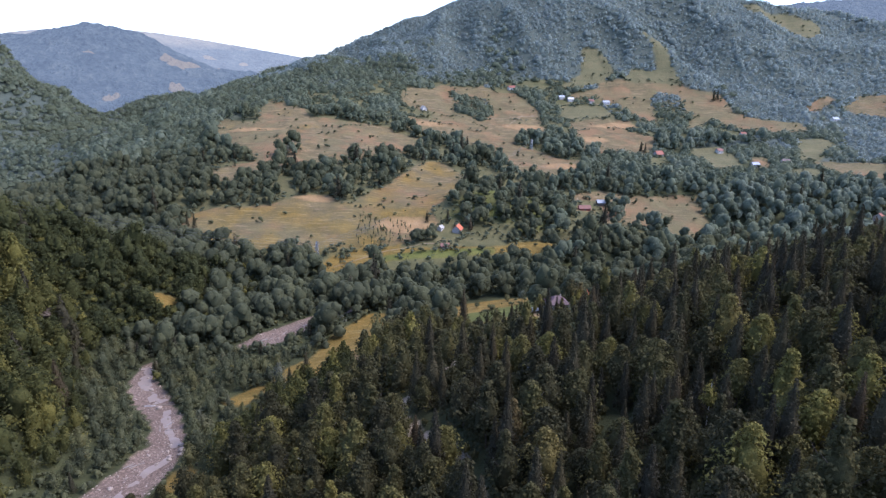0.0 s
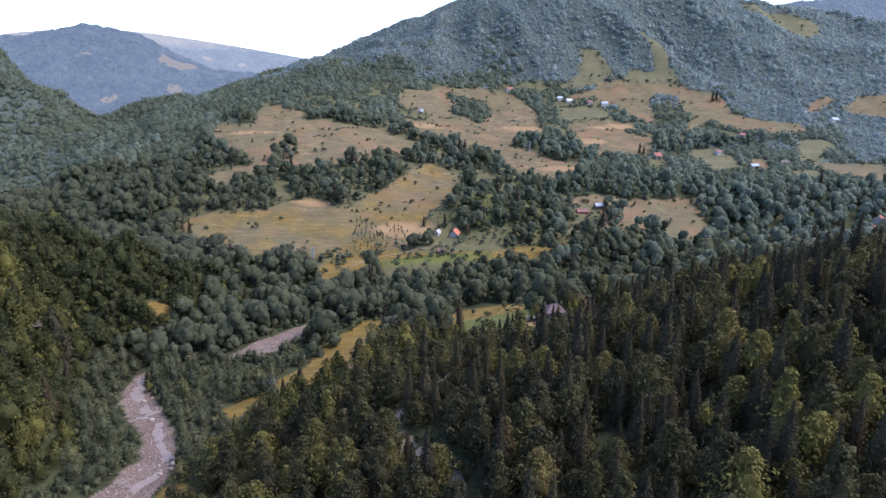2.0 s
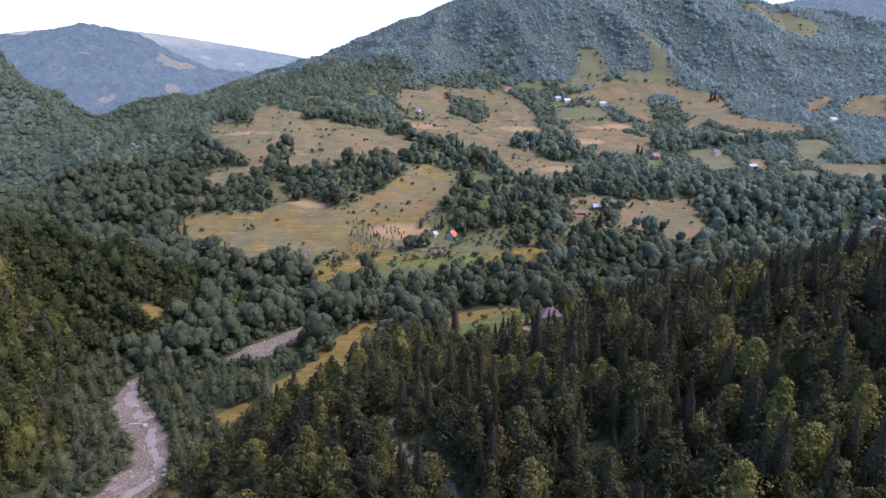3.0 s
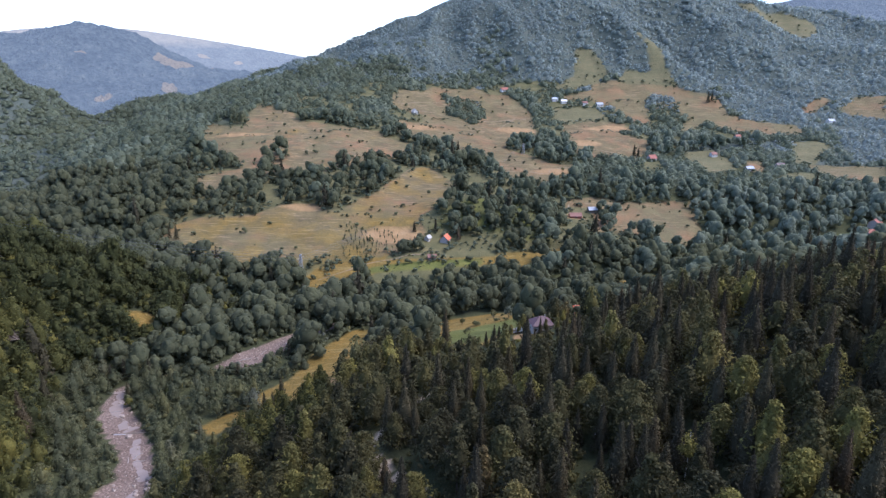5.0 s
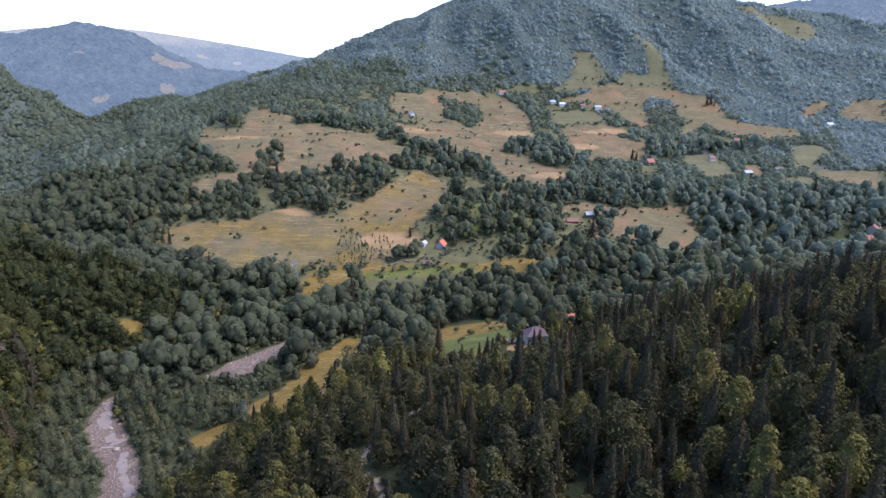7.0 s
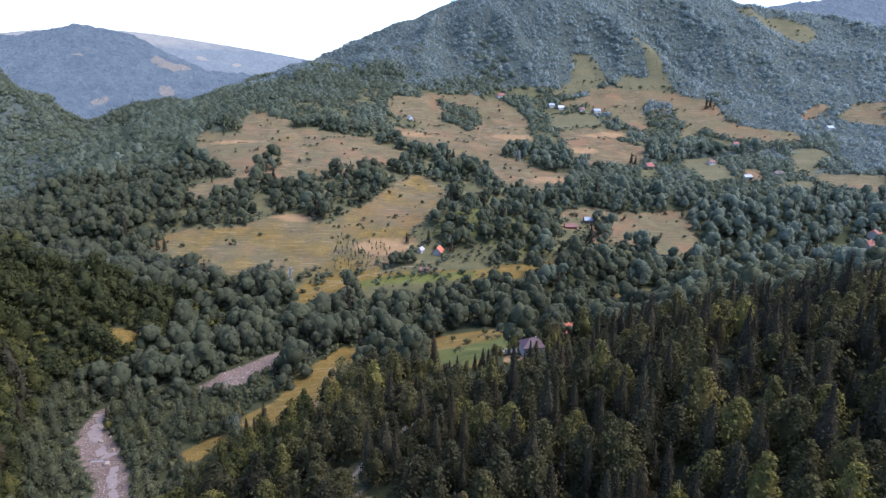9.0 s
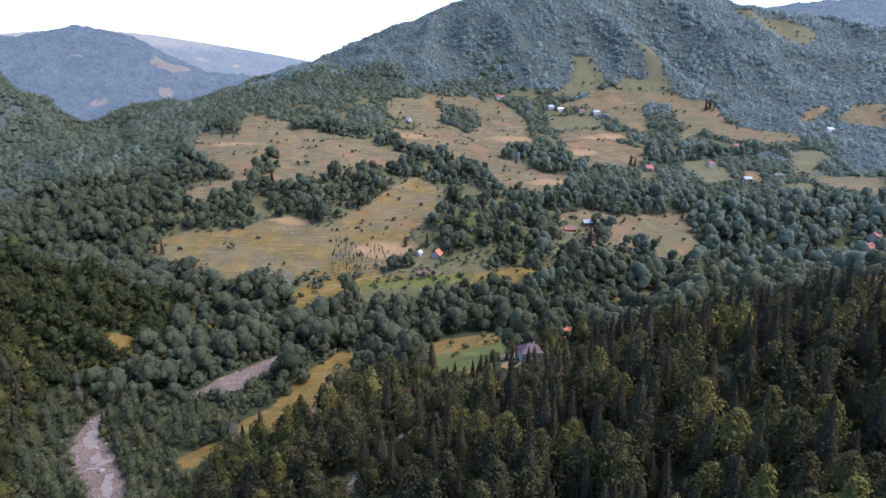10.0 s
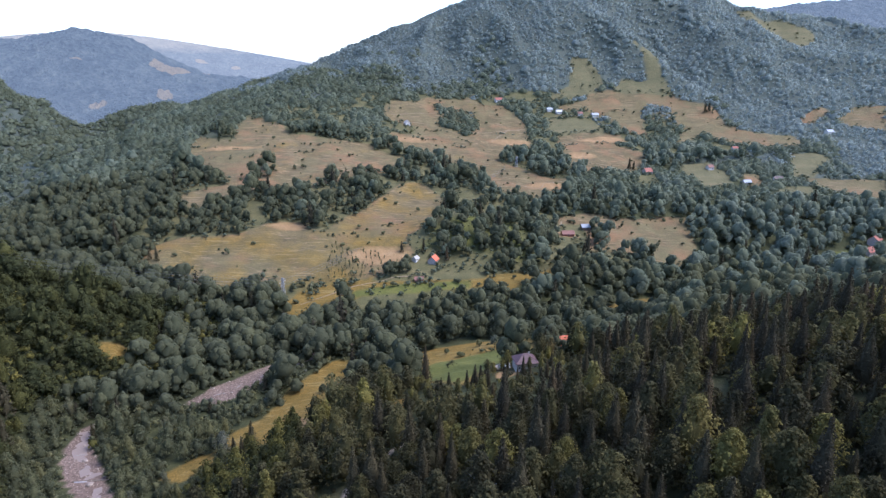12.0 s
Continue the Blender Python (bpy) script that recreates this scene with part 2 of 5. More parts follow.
# ---- lie of the land: elevations in metres above the river, on two coarse lattices ----
NEAR_GRID = (-420.0, 80.0, 13, 40.0, 80.0, 7)
NEAR = [
    [186, 130, 70, 14, 8, 37, 71, 99, 124, 149, 174, 196, 216],
    [173, 125, 72, 11, 4, 28, 59, 89, 119, 141, 158, 173, 189],
    [157, 115, 66, 6, 8, 41, 63, 83, 105, 122, 135, 147, 159],
    [136, 101, 50, -13, -4, 23, 48, 61, 75, 91, 104, 115, 126],
    [105, 82, 50, -4, -7, 4, 18, 24, 35, 53, 68, 80, 91],
    [64, 43, 21, -2, -7, -9, -9, -5, 4, 19, 33, 45, 56],
    [34, 38, 28, 35, 22, 24, 25, 9, 1, 0, 4, 12, 22],
]
FAR_GRID = (-1100.0, 220.0, 11, 440.0, 150.0, 9)
FAR = [
    [121, 99, 92, 75, -13, -17, 5, 15, 47, 84, 128],
    [101, 41, -11, 15, 49, 44, -2, -19, 22, 81, 139],
    [106, 33, -36, 37, 85, 46, 45, 35, 35, 96, 160],
    [125, 70, 16, 99, 113, 70, 63, 63, 57, 123, 186],
    [123, 58, 25, 112, 171, 105, 98, 111, 106, 160, 215],
    [113, 24, -15, 70, 185, 196, 204, 195, 187, 218, 246],
    [107, 19, -10, 58, 224, 285, 331, 318, 279, 262, 225],
    [95, 32, 28, 73, 215, 302, 381, 375, 325, 250, 190],
    [87, 69, 80, 90, 205, 290, 351, 340, 290, 210, 150],
]
# knolls, hollows and far mountains: x, y, radius along, radius across, turn in degrees, height
KNOLLS = [(372, 1168, 80, 17, -50, 17), (442, 1172, 80, 24, -50, -15), (572, 1165, 75, 20, -68, 14), 
    (20, 592, 30, 26, 0, 15), (-328, 590, 36, 36, 0, 13), (-256, 362, 40, 26, 40, 9), (75, 582, 30, 24, 0, 8),
    (-345, 490, 50, 40, 0, -12), (2300, 3450, 1300, 420, 6, 442), (600, 2300, 900, 420, 0, 20), (-302, 1152, 90, 70, 0, 22),
    (-1038, 1777, 230, 200, 0, -95), (-825, 1438, 130, 160, 0, -70), (-717, 1440, 110, 70, 30, 88), (-658, 1523, 120, 90, 30, 22),
    (-924, 1265, 105, 130, 60, 192), (-110, 1340, 80, 80, 0, -13), (-1594, 2842, 220, 260, 20, 122), (-1468, 2796, 400, 300, 10, 88),
]
RANGES = [
    (-1948, 2609, 300, 260, 0, 112), (-1102, 2693, 260, 180, -25, 40), (-2847, 3401, 440, 230, 0, 98), (-2597, 3597, 440, 230, 0, 104),
    (-2301, 3794, 440, 230, 0, 146), (-1985, 3970, 440, 230, 0, 137), (-1657, 4119, 440, 230, 0, 101), (-1293, 4248, 440, 230, 0, 86),
    (-861, 4358, 440, 230, 0, 63),
]
MOUNDS = KNOLLS + RANGES


def spline(u):
    u = np.abs(u)
    return np.where(u < 1, 2 / 3 - u * u + u**3 / 2, np.where(u < 2, (2 - u) ** 3 / 6, 0.0))


def lattice(x, y, grid, table):
    x0, dx, nx, y0, dy, ny = grid
    bx = spline((np.clip(x, x0, x0 + dx * (nx - 1))[..., None] - x0) / dx - np.arange(nx))
    by = spline((np.clip(y, y0, y0 + dy * (ny - 1))[..., None] - y0) / dy - np.arange(ny))
    bx /= bx.sum(-1, keepdims=True)
    by /= by.sum(-1, keepdims=True)
    return np.einsum("...j,ji,...i->...", by, np.array(table, float), bx)


def ease(v, a, b):
    v = np.clip((v - a) / (b - a), 0, 1)
    return v * v * (3 - 2 * v)


def ripple(x, y, size, seed):
    """Smooth noise of about -1 to 1 from turned sine sheets."""
    out = np.zeros_like(x)
    for k in range(6):
        a = seed * 1.7 + k * 1.047 + 0.4 * math.sin(seed + k * 2.3)
        f = (0.75 + 0.13 * k) * 2 * math.pi / size
        u, v = x * math.cos(a) + y * math.sin(a), y * math.cos(a) - x * math.sin(a)
        out += np.sin(u * f + 1.3 * np.sin(v * f * 0.7 + k) + seed * 3.1 + k * 1.9)
    return out / 3.2


RIVER = [(-190, -400), (-172, -100), (-160, 60), (-150, 150), (-146, 190), (-141, 213), (-140, 230), (-149, 250), (-160, 264), (-173, 279), (-182, 294), (-186, 308),
         (-172, 326), (-150, 330), (-126, 343), (-108, 368), (-94, 385), (-62, 410), (-10, 438), (60, 456), (165, 474), (300, 585), (520, 610), (760, 640), (1100, 700)]
BED = [12, 12, 12, 14, 14, 10.5, 7.5, 7.5, 7.3, 7, 6.5, 3, -4, -3, 10, 8.5, 6, 1.5, -2, -2, 3, 1.5, -1, -1, -1]
RUN = np.r_[0, np.cumsum(np.hypot(*np.diff(np.array(RIVER, float), axis=0).T))]


def along(line, x, y):
    """The distance of points from a polyline, and how far along it they lie."""
    best, where, run = np.full(np.shape(x), 1e9), np.zeros(np.shape(x)), 0.0
    for (ax, ay), (bx, by) in zip(line, line[1:]):
        length = math.hypot(bx - ax, by - ay)
        s = np.clip(((x - ax) * (bx - ax) + (y - ay) * (by - ay)) / length**2, 0, 1)
        d = np.hypot(x - ax - s * (bx - ax), y - ay - s * (by - ay))
        where = np.where(d < best, run + s * length, where)
        best = np.minimum(best, d)
        run += length
    return best, where


def elevation(x, y, fine=True):
    x, y = np.asarray(x, float), np.asarray(y, float)
    near, far = lattice(x, y, NEAR_GRID, NEAR), lattice(x, y, FAR_GRID, FAR)
    share = ease(y, 440, 545) + ease(x, 540, 700) + ease(-x, 420, 560)
    z = near + (far - near) * np.clip(share, 0, 1)
    out = np.maximum(ease(y, 1500, 2300), np.maximum(ease(-x, 1150, 1900), ease(x, 1150, 1900)))
    z = z * (1 - out) + 60 * out
    for mx, my, ra, rb, turn, h in MOUNDS:
        c, s = math.cos(math.radians(turn)), math.sin(math.radians(turn))
        u, v = (x - mx) * c + (y - my) * s, (y - my) * c - (x - mx) * s
        z = z + h * np.exp(-((u / ra) ** 2 + (v / rb) ** 2) / 2)
    d, _ = along(RIVER, x, y)
    flat = (1 - ease(d, 14, 55)) * (1 - out)
    z = z + (-1.5 - z) * flat
    if fine:
        rough = ease(d, 30, 90)
        dist = np.hypot(x, y)
        z = z + rough * (1.3 * ripple(x, y, 70, 1) + 0.5 * ripple(x, y, 26, 2))
        wild = np.maximum(ease(y, 1110, 1250), ease(-x, 290, 420) * ease(y, 560, 700))
        z = z + rough * wild * (1 - ease(dist, 2300, 2800)) * (13 - 30 * np.abs(ripple(x * 1.25, y * 0.7, 300, 3))) + ease(dist, 1500, 2600) * (1 - ease(dist, 3200, 3900)) * 24 * ripple(x, y, 800, 4)
        z = z + ease(y, 1080, 1180) * (1 - ease(y, 1230, 1330)) * ease(x, -260, -120) * (1 - ease(x, 900, 1100)) * (9 - 21 * np.abs(ripple(x * 1.3 + 0.45 * y, y * 0.3, 300, 6)))
        z = z - (1 - ease(d, 7, 13)) * 0.9 + (1 - ease(d, 3, 14)) * 0.25 * ripple(x, y, 9, 5)
    return z

# ---- land cover: outlines of the clearings, x and y in metres ----
FIELDS = {
    "upper_pasture": ("meadow", [(-274, 924), (-253, 921), (-217, 893), (-206, 870), (-151, 860), (-117, 860), (-92, 861), (-69, 837), (-38, 825), (-40, 802), (-55, 764), (-86, 746), (-108, 709), (-127, 695), (-146, 667), (-191, 676), (-220, 658), (-228, 636), (-255, 632), (-279, 656), (-272, 668), (-253, 684), (-231, 686), (-241, 714), (-290, 753), (-313, 786), (-328, 811), (-322, 822), (-326, 857), (-296, 848), (-269, 835), (-280, 889)]),
    "high_terraces": ("meadow", [(-83, 970), (-83, 1012), (-73, 1044), (-36, 1046), (-22, 1068), (16, 1070), (53, 1078), (75, 1063), (113, 1059), (126, 1037), (139, 1009), (140, 956), (137, 906), (123, 917), (99, 882), (83, 842), (108, 824), (124, 799), (141, 789), (173, 778), (165, 756), (137, 724), (110, 698), (94, 730), (68, 726), (62, 790), (47, 810), (13, 832), (-18, 853), (-53, 852), (-71, 884), (-69, 920), (-41, 937), (-55, 963)]),
    "long_terrace": ("meadow", [(202, 1061), (249, 1074), (257, 1093), (294, 1101), (332, 1097), (386, 1095), (410, 1071), (444, 1059), (459, 1035), (453, 991), (478, 977), (493, 962), (538, 955), (546, 939), (533, 923), (485, 915), (461, 922), (427, 935), (416, 962), (400, 963), (372, 929), (356, 934), (387, 986), (373, 1014), (326, 1007), (322, 963), (298, 972), (285, 992), (276, 1029), (244, 1047), (205, 1051)]),
    "ploughed_terrace": ("meadow", [(187, 966), (217, 980), (259, 977), (283, 963), (270, 939), (264, 926), (299, 890), (288, 845), (247, 806), (234, 813), (209, 824), (189, 815), (175, 853), (174, 871), (183, 913), (181, 945)]),
    "great_pasture": ("gold", [(-256, 515), (-253, 550), (-235, 564), (-211, 566), (-186, 570), (-168, 586), (-159, 595), (-135, 600), (-112, 582), (-101, 581), (-91, 609), (-72, 629), (-63, 651), (-52, 679), (-42, 717), (-19, 730), (5, 696), (11, 656), (7, 597), (-7, 585), (-18, 578), (-26, 569), (-22, 557), (-16, 551), (-22, 540), (-34, 528), (-45, 510), (-60, 505), (-68, 497), (-88, 495), (-106, 491), (-124, 487), (-141, 480), (-165, 483), (-188, 483), (-214, 489), (-234, 493)]),
    "hedge_band": ("scrub", [(-173, 487), (-128, 499), (-71, 504), (-42, 508), (-69, 491), (-105, 479), (-143, 479)]),
    "foot_meadow": ("gold", [(-123, 472), (-105, 478), (-83, 486), (-65, 499), (-19, 505), (33, 509), (68, 518), (107, 534), (105, 523), (67, 504), (37, 500), (-19, 490), (-45, 489), (-63, 478), (-80, 465), (-83, 454), (-98, 441), (-107, 452), (-108, 465)]),
    "foot_garden": ("lush", [(-64, 488), (-41, 497), (-12, 502), (33, 507), (32, 500), (-21, 488), (-45, 487), (-63, 480)]),
    "east_pasture": ("meadow", [(135, 655), (171, 677), (186, 675), (219, 666), (246, 681), (282, 682), (273, 648), (269, 621), (264, 593), (246, 575), (222, 571), (210, 579), (184, 585), (155, 582), (142, 590), (139, 614), (128, 619)]),
    "barn_yard": ("scrub", [(132, 642), (158, 648), (156, 611), (141, 571), (121, 566)]),
    "cottage_yard": ("scrub", [(-20, 532), (-18, 546), (7, 547), (9, 532), (3, 522), (-13, 522)]),
    "red_house_garden": ("scrub", [(263, 799), (288, 810), (281, 777), (255, 767)]),
    "hut_yard": ("scrub", [(-18, 511), (-2, 514), (0, 489), (-17, 484)]),
    "white_house_garden": ("scrub", [(-58, 947), (-33, 957), (-32, 925), (-54, 920)]),
    "village_garden": ("scrub", [(428, 607), (477, 641), (482, 642), (460, 608), (409, 567)]),
    "small_field": ("pale", [(336, 848), (376, 853), (384, 816), (375, 780), (340, 765), (329, 774), (328, 819)]),
    "house_field": ("meadow", [(409, 817), (424, 810), (410, 773), (390, 778)]),
    "hollow": ("scrub", [(25, 725), (46, 724), (49, 694), (35, 654), (23, 654)]),
    "river_strip": ("gold", [(157, 490), (187, 500), (180, 485), (139, 476)]),
    "river_field": ("gold", [(-52, 387), (-63, 386), (-82, 354), (-89, 318), (-104, 302), (-106, 289), (-88, 284), (-70, 287), (-56, 300), (-45, 322)]),
    "slope_clearing": ("scrub", [(105, 236), (115, 236), (116, 222), (108, 213), (102, 222)]),
    "path_strip": ("gold", [(-29, 250), (-23, 250), (-12, 277), (-7, 298), (-13, 298), (-20, 276)]),
    "strip_meadow": ("gold", [(-126, 266), (-112, 284), (-102, 278), (-114, 262)]),
    "farm_meadow": ("gold", [(-31, 368), (-16, 392), (6, 401), (35, 410), (72, 410), (66, 353), (48, 353), (30, 312), (20, 299), (-1, 321), (-12, 354), (-9, 373)]),
    "cottage_garden": ("scrub", [(82, 364), (90, 362), (95, 376), (94, 386), (82, 386)]),
    "farm_hay": ("lush", [(-6, 350), (6, 364), (30, 374), (52, 384), (66, 386), (64, 366), (44, 346), (28, 316), (18, 304), (2, 322)]),
    "valley_meadow": ("lush", [(389, 616), (455, 634), (473, 634), (467, 624), (384, 606)]),
    "east_terraces": ("meadow", [(478, 806), (502, 801), (534, 795), (577, 791), (535, 727), (515, 728), (483, 767)]),
    "high_east_field": ("meadow", [(584, 1018), (633, 1042), (634, 1023), (594, 998), (576, 995)]),
    "gully_grass": ("pale", [(244, 1181), (268, 1183), (286, 1143), (287, 1114), (250, 1087), (186, 1081), (202, 1093), (230, 1115)]),
    "summit_field": ("pale", [(612, 1362), (640, 1329), (689, 1333), (743, 1299), (735, 1271), (680, 1219), (662, 1249), (644, 1282), (606, 1304)]),
    "high_strip": ("meadow", [(631, 999), (679, 1033), (725, 1027), (676, 949), (654, 972)]),
    "foot_wedge": ("gold", [(-112, 445), (-110, 484), (-89, 495), (-67, 499), (-51, 508), (-57, 489), (-75, 467), (-81, 443), (-91, 419), (-101, 425)]),
    "foot_lawn": ("scrub", [(-65, 493), (-46, 499), (-3, 509), (36, 510), (36, 500), (-3, 482), (-43, 470), (-60, 467)]),
    "track_gap": ("scrub", [(-38, 196), (-32, 217), (-22, 216), (-24, 190)]),
    "slope_ochre": ("gold", [(-206, 378), (-196, 381), (-191, 370), (-200, 364), (-209, 369)]),
    "bank_meadow": ("gold", [(-125, 212), (-117, 207), (-106, 194), (-94, 178), (-92, 171), (-128, 187), (-127, 199), (-127, 206)]),
    "hamlet_terrace": ("pale", [(172, 984), (185, 1023), (239, 1020), (255, 1007), (263, 974), (220, 979), (190, 959)]),
    "house_strip": ("pale", [(429, 772), (477, 771), (453, 749), (418, 751)]),
    "east_scrub": ("pale", [(507, 892), (542, 898), (553, 875), (488, 801), (465, 807)]),
    "gully_grass_east": ("pale", [(354, 1200), (382, 1183), (403, 1160), (391, 1157), (395, 1103), (402, 1078), (377, 1090), (329, 1092), (301, 1101), (328, 1129), (365, 1117), (369, 1173)]),
    "cottage_slope": ("scrub", [(-18, 514), (9, 523), (34, 518), (59, 519), (58, 505), (33, 495), (4, 492), (-16, 498)]),
    "wood_glade": ("gold", [(47, 517), (78, 528), (79, 513), (64, 497), (48, 498)]),
}
COPSES = [
    [(-2, 1040), (16, 1046), (35, 1045), (62, 1030), (67, 979), (49, 945), (28, 954), (6, 977)],
    [(335, 1049), (351, 1059), (378, 1058), (392, 1030), (376, 995), (340, 996), (329, 1024)],
    [(-214, 722), (-205, 733), (-190, 742), (-185, 721), (-196, 699), (-204, 692)],
    [(-128, 717), (-116, 732), (-110, 696), (-122, 680)],
    [(-125, 595), (-118, 602), (-102, 595), (-98, 575), (-115, 573)],
    [(160, 627), (174, 651), (182, 643), (183, 615), (166, 592), (155, 596)],
    [(152, 945), (165, 900), (160, 845), (170, 800), (150, 800), (138, 840), (130, 880), (142, 910)],
]
HILLSIDE = [(-290, 690), (-290, 938), (-90, 1071), (262, 1110), (450, 1000), (540, 940), (300, 850), (180, 860), (140, 690), (110, 610), (254, 570), (105, 530), (30, 500), (-80, 470), (-173, 480), (-264, 525)]
FOOTPATHS = [
    [(-104, 470), (-87, 480), (-65, 495), (-32, 510), (-17, 514)], [(209, 852), (249, 824), (247, 792)], [(81, 926), (112, 980), (131, 988)], [(58, 959), (89, 967), (130, 983)],
    [(85, 754), (109, 751), (128, 742), (133, 758), (163, 773)], [(-83, 979), (-40, 1007), (5, 1018)], [(-43, 966), (-12, 972), (14, 972)], [(193, 1035), (256, 1026)], [(121, 597), (128, 623), (136, 649)],
]
SOILS = [(205, 880, 24, 18), (250, 945, 40, 14), (138, 752, 30, 15), (110, 930, 36, 14), (-40, 900, 34, 13), (-265, 812, 45, 9), (-140, 590, 26, 10), (-50, 545, 34, 14), (-66, 300, 10, 8), (135, 615, 14, 10)]
TRACKS = [
    ([(8, 120), (-2, 146), (-6, 165), (-20, 186), (-31, 200), (-27, 213), (-14, 235), (6, 262)], 1.4),
]
BRUSH = [(-18, 550), (10, 546), (60, 536), (105, 540), (112, 612), (70, 645), (20, 605), (-5, 582)]
YARD = [(38, 300), (50, 301), (50, 306), (44, 313), (37, 312)]


FAR_PASTURES = [
    [(-1438, 2497), (-1424, 2512), (-1397, 2522), (-1395, 2501), (-1424, 2485)],
    [(-1215, 2678), (-1207, 2727), (-1163, 2717), (-1100, 2712), (-958, 2690), (-945, 2600), (-1048, 2640), (-1104, 2624), (-1154, 2608)],
    [(-1137, 2036), (-1123, 2072), (-1102, 2090), (-1100, 2066), (-1126, 2036)], [(-990, 2214), (-1006, 2265), (-985, 2300), (-945, 2235), (-944, 2199)],
    [(-1275, 3868), (-1245, 3907), (-1217, 3880), (-1248, 3844)], [(-1482, 3854), (-1440, 3866), (-1401, 3846), (-1435, 3829), (-1467, 3827)],
]


def inside(outline, x, y):
    """How far points lie within an outline, in metres; negative outside it."""
    x, y = np.asarray(x, float), np.asarray(y, float)
    odd, ring = np.zeros(x.shape, bool), outline + outline[:1]
    for (ax, ay), (bx, by) in zip(ring, ring[1:]):
        if ay != by:
            odd ^= ((ay > y) != (by > y)) & (x < (bx - ax) * (y - ay) / (by - ay) + ax)
    d, _ = along(ring, x, y)
    return np.where(odd, d, -d)


def bed_width(run):
    """Half the width of the gravel bed, by the way along the river."""
    return np.interp(run, RUN, BED) + 0.8 * np.sin(run / 9.0 + 1)


def open_ground(x, y):
    """How far points lie within any clearing, track or river bed; negative in the woods."""
    best = np.full(np.shape(x), -1e9)
    for kind, outline in FIELDS.values():
        best = np.maximum(best, inside(outline, x, y))
    for outline in COPSES:
        best = np.minimum(best, -inside(outline, x, y))
    best = np.maximum(best, inside(YARD, x, y))
    d, run = along(RIVER, x, y)
    best = np.maximum(best, bed_width(run) + 0.5 - d)
    for line, half in TRACKS:
        best = np.maximum(best, half + 1.1 - along(line, x, y)[0])
    return best


def steps(*parts):
    out = [parts[0][0]]
    for a, b, d in parts:
        count = max(1, round((b - a) / d))
        out += [a + (b - a) * (k + 1) / count for k in range(count)]
    return np.array(out)


def quick_mesh(name, verts, faces, mats=(), smooth=True):
    """A mesh from numpy arrays of corners and of triangles or quads."""
    me = bpy.data.meshes.new(name)
    verts, faces = np.asarray(verts, np.float32), np.asarray(faces, np.int32)
    me.vertices.add(len(verts))
    me.vertices.foreach_set("co", verts.ravel())
    me.loops.add(faces.size)
    me.loops.foreach_set("vertex_index", faces.ravel())
    me.polygons.add(len(faces))
    me.polygons.foreach_set("loop_start", np.arange(0, faces.size, faces.shape[1], dtype=np.int32))
    me.update(calc_edges=True)
    me.polygons.foreach_set("use_smooth", np.full(len(faces), smooth))
    for m in mats:
        me.materials.append(m)
    return me


def point_layer(me, name, values):
    me.attributes.new(name, "FLOAT", "POINT").data.foreach_set("value", np.asarray(values, np.float32))


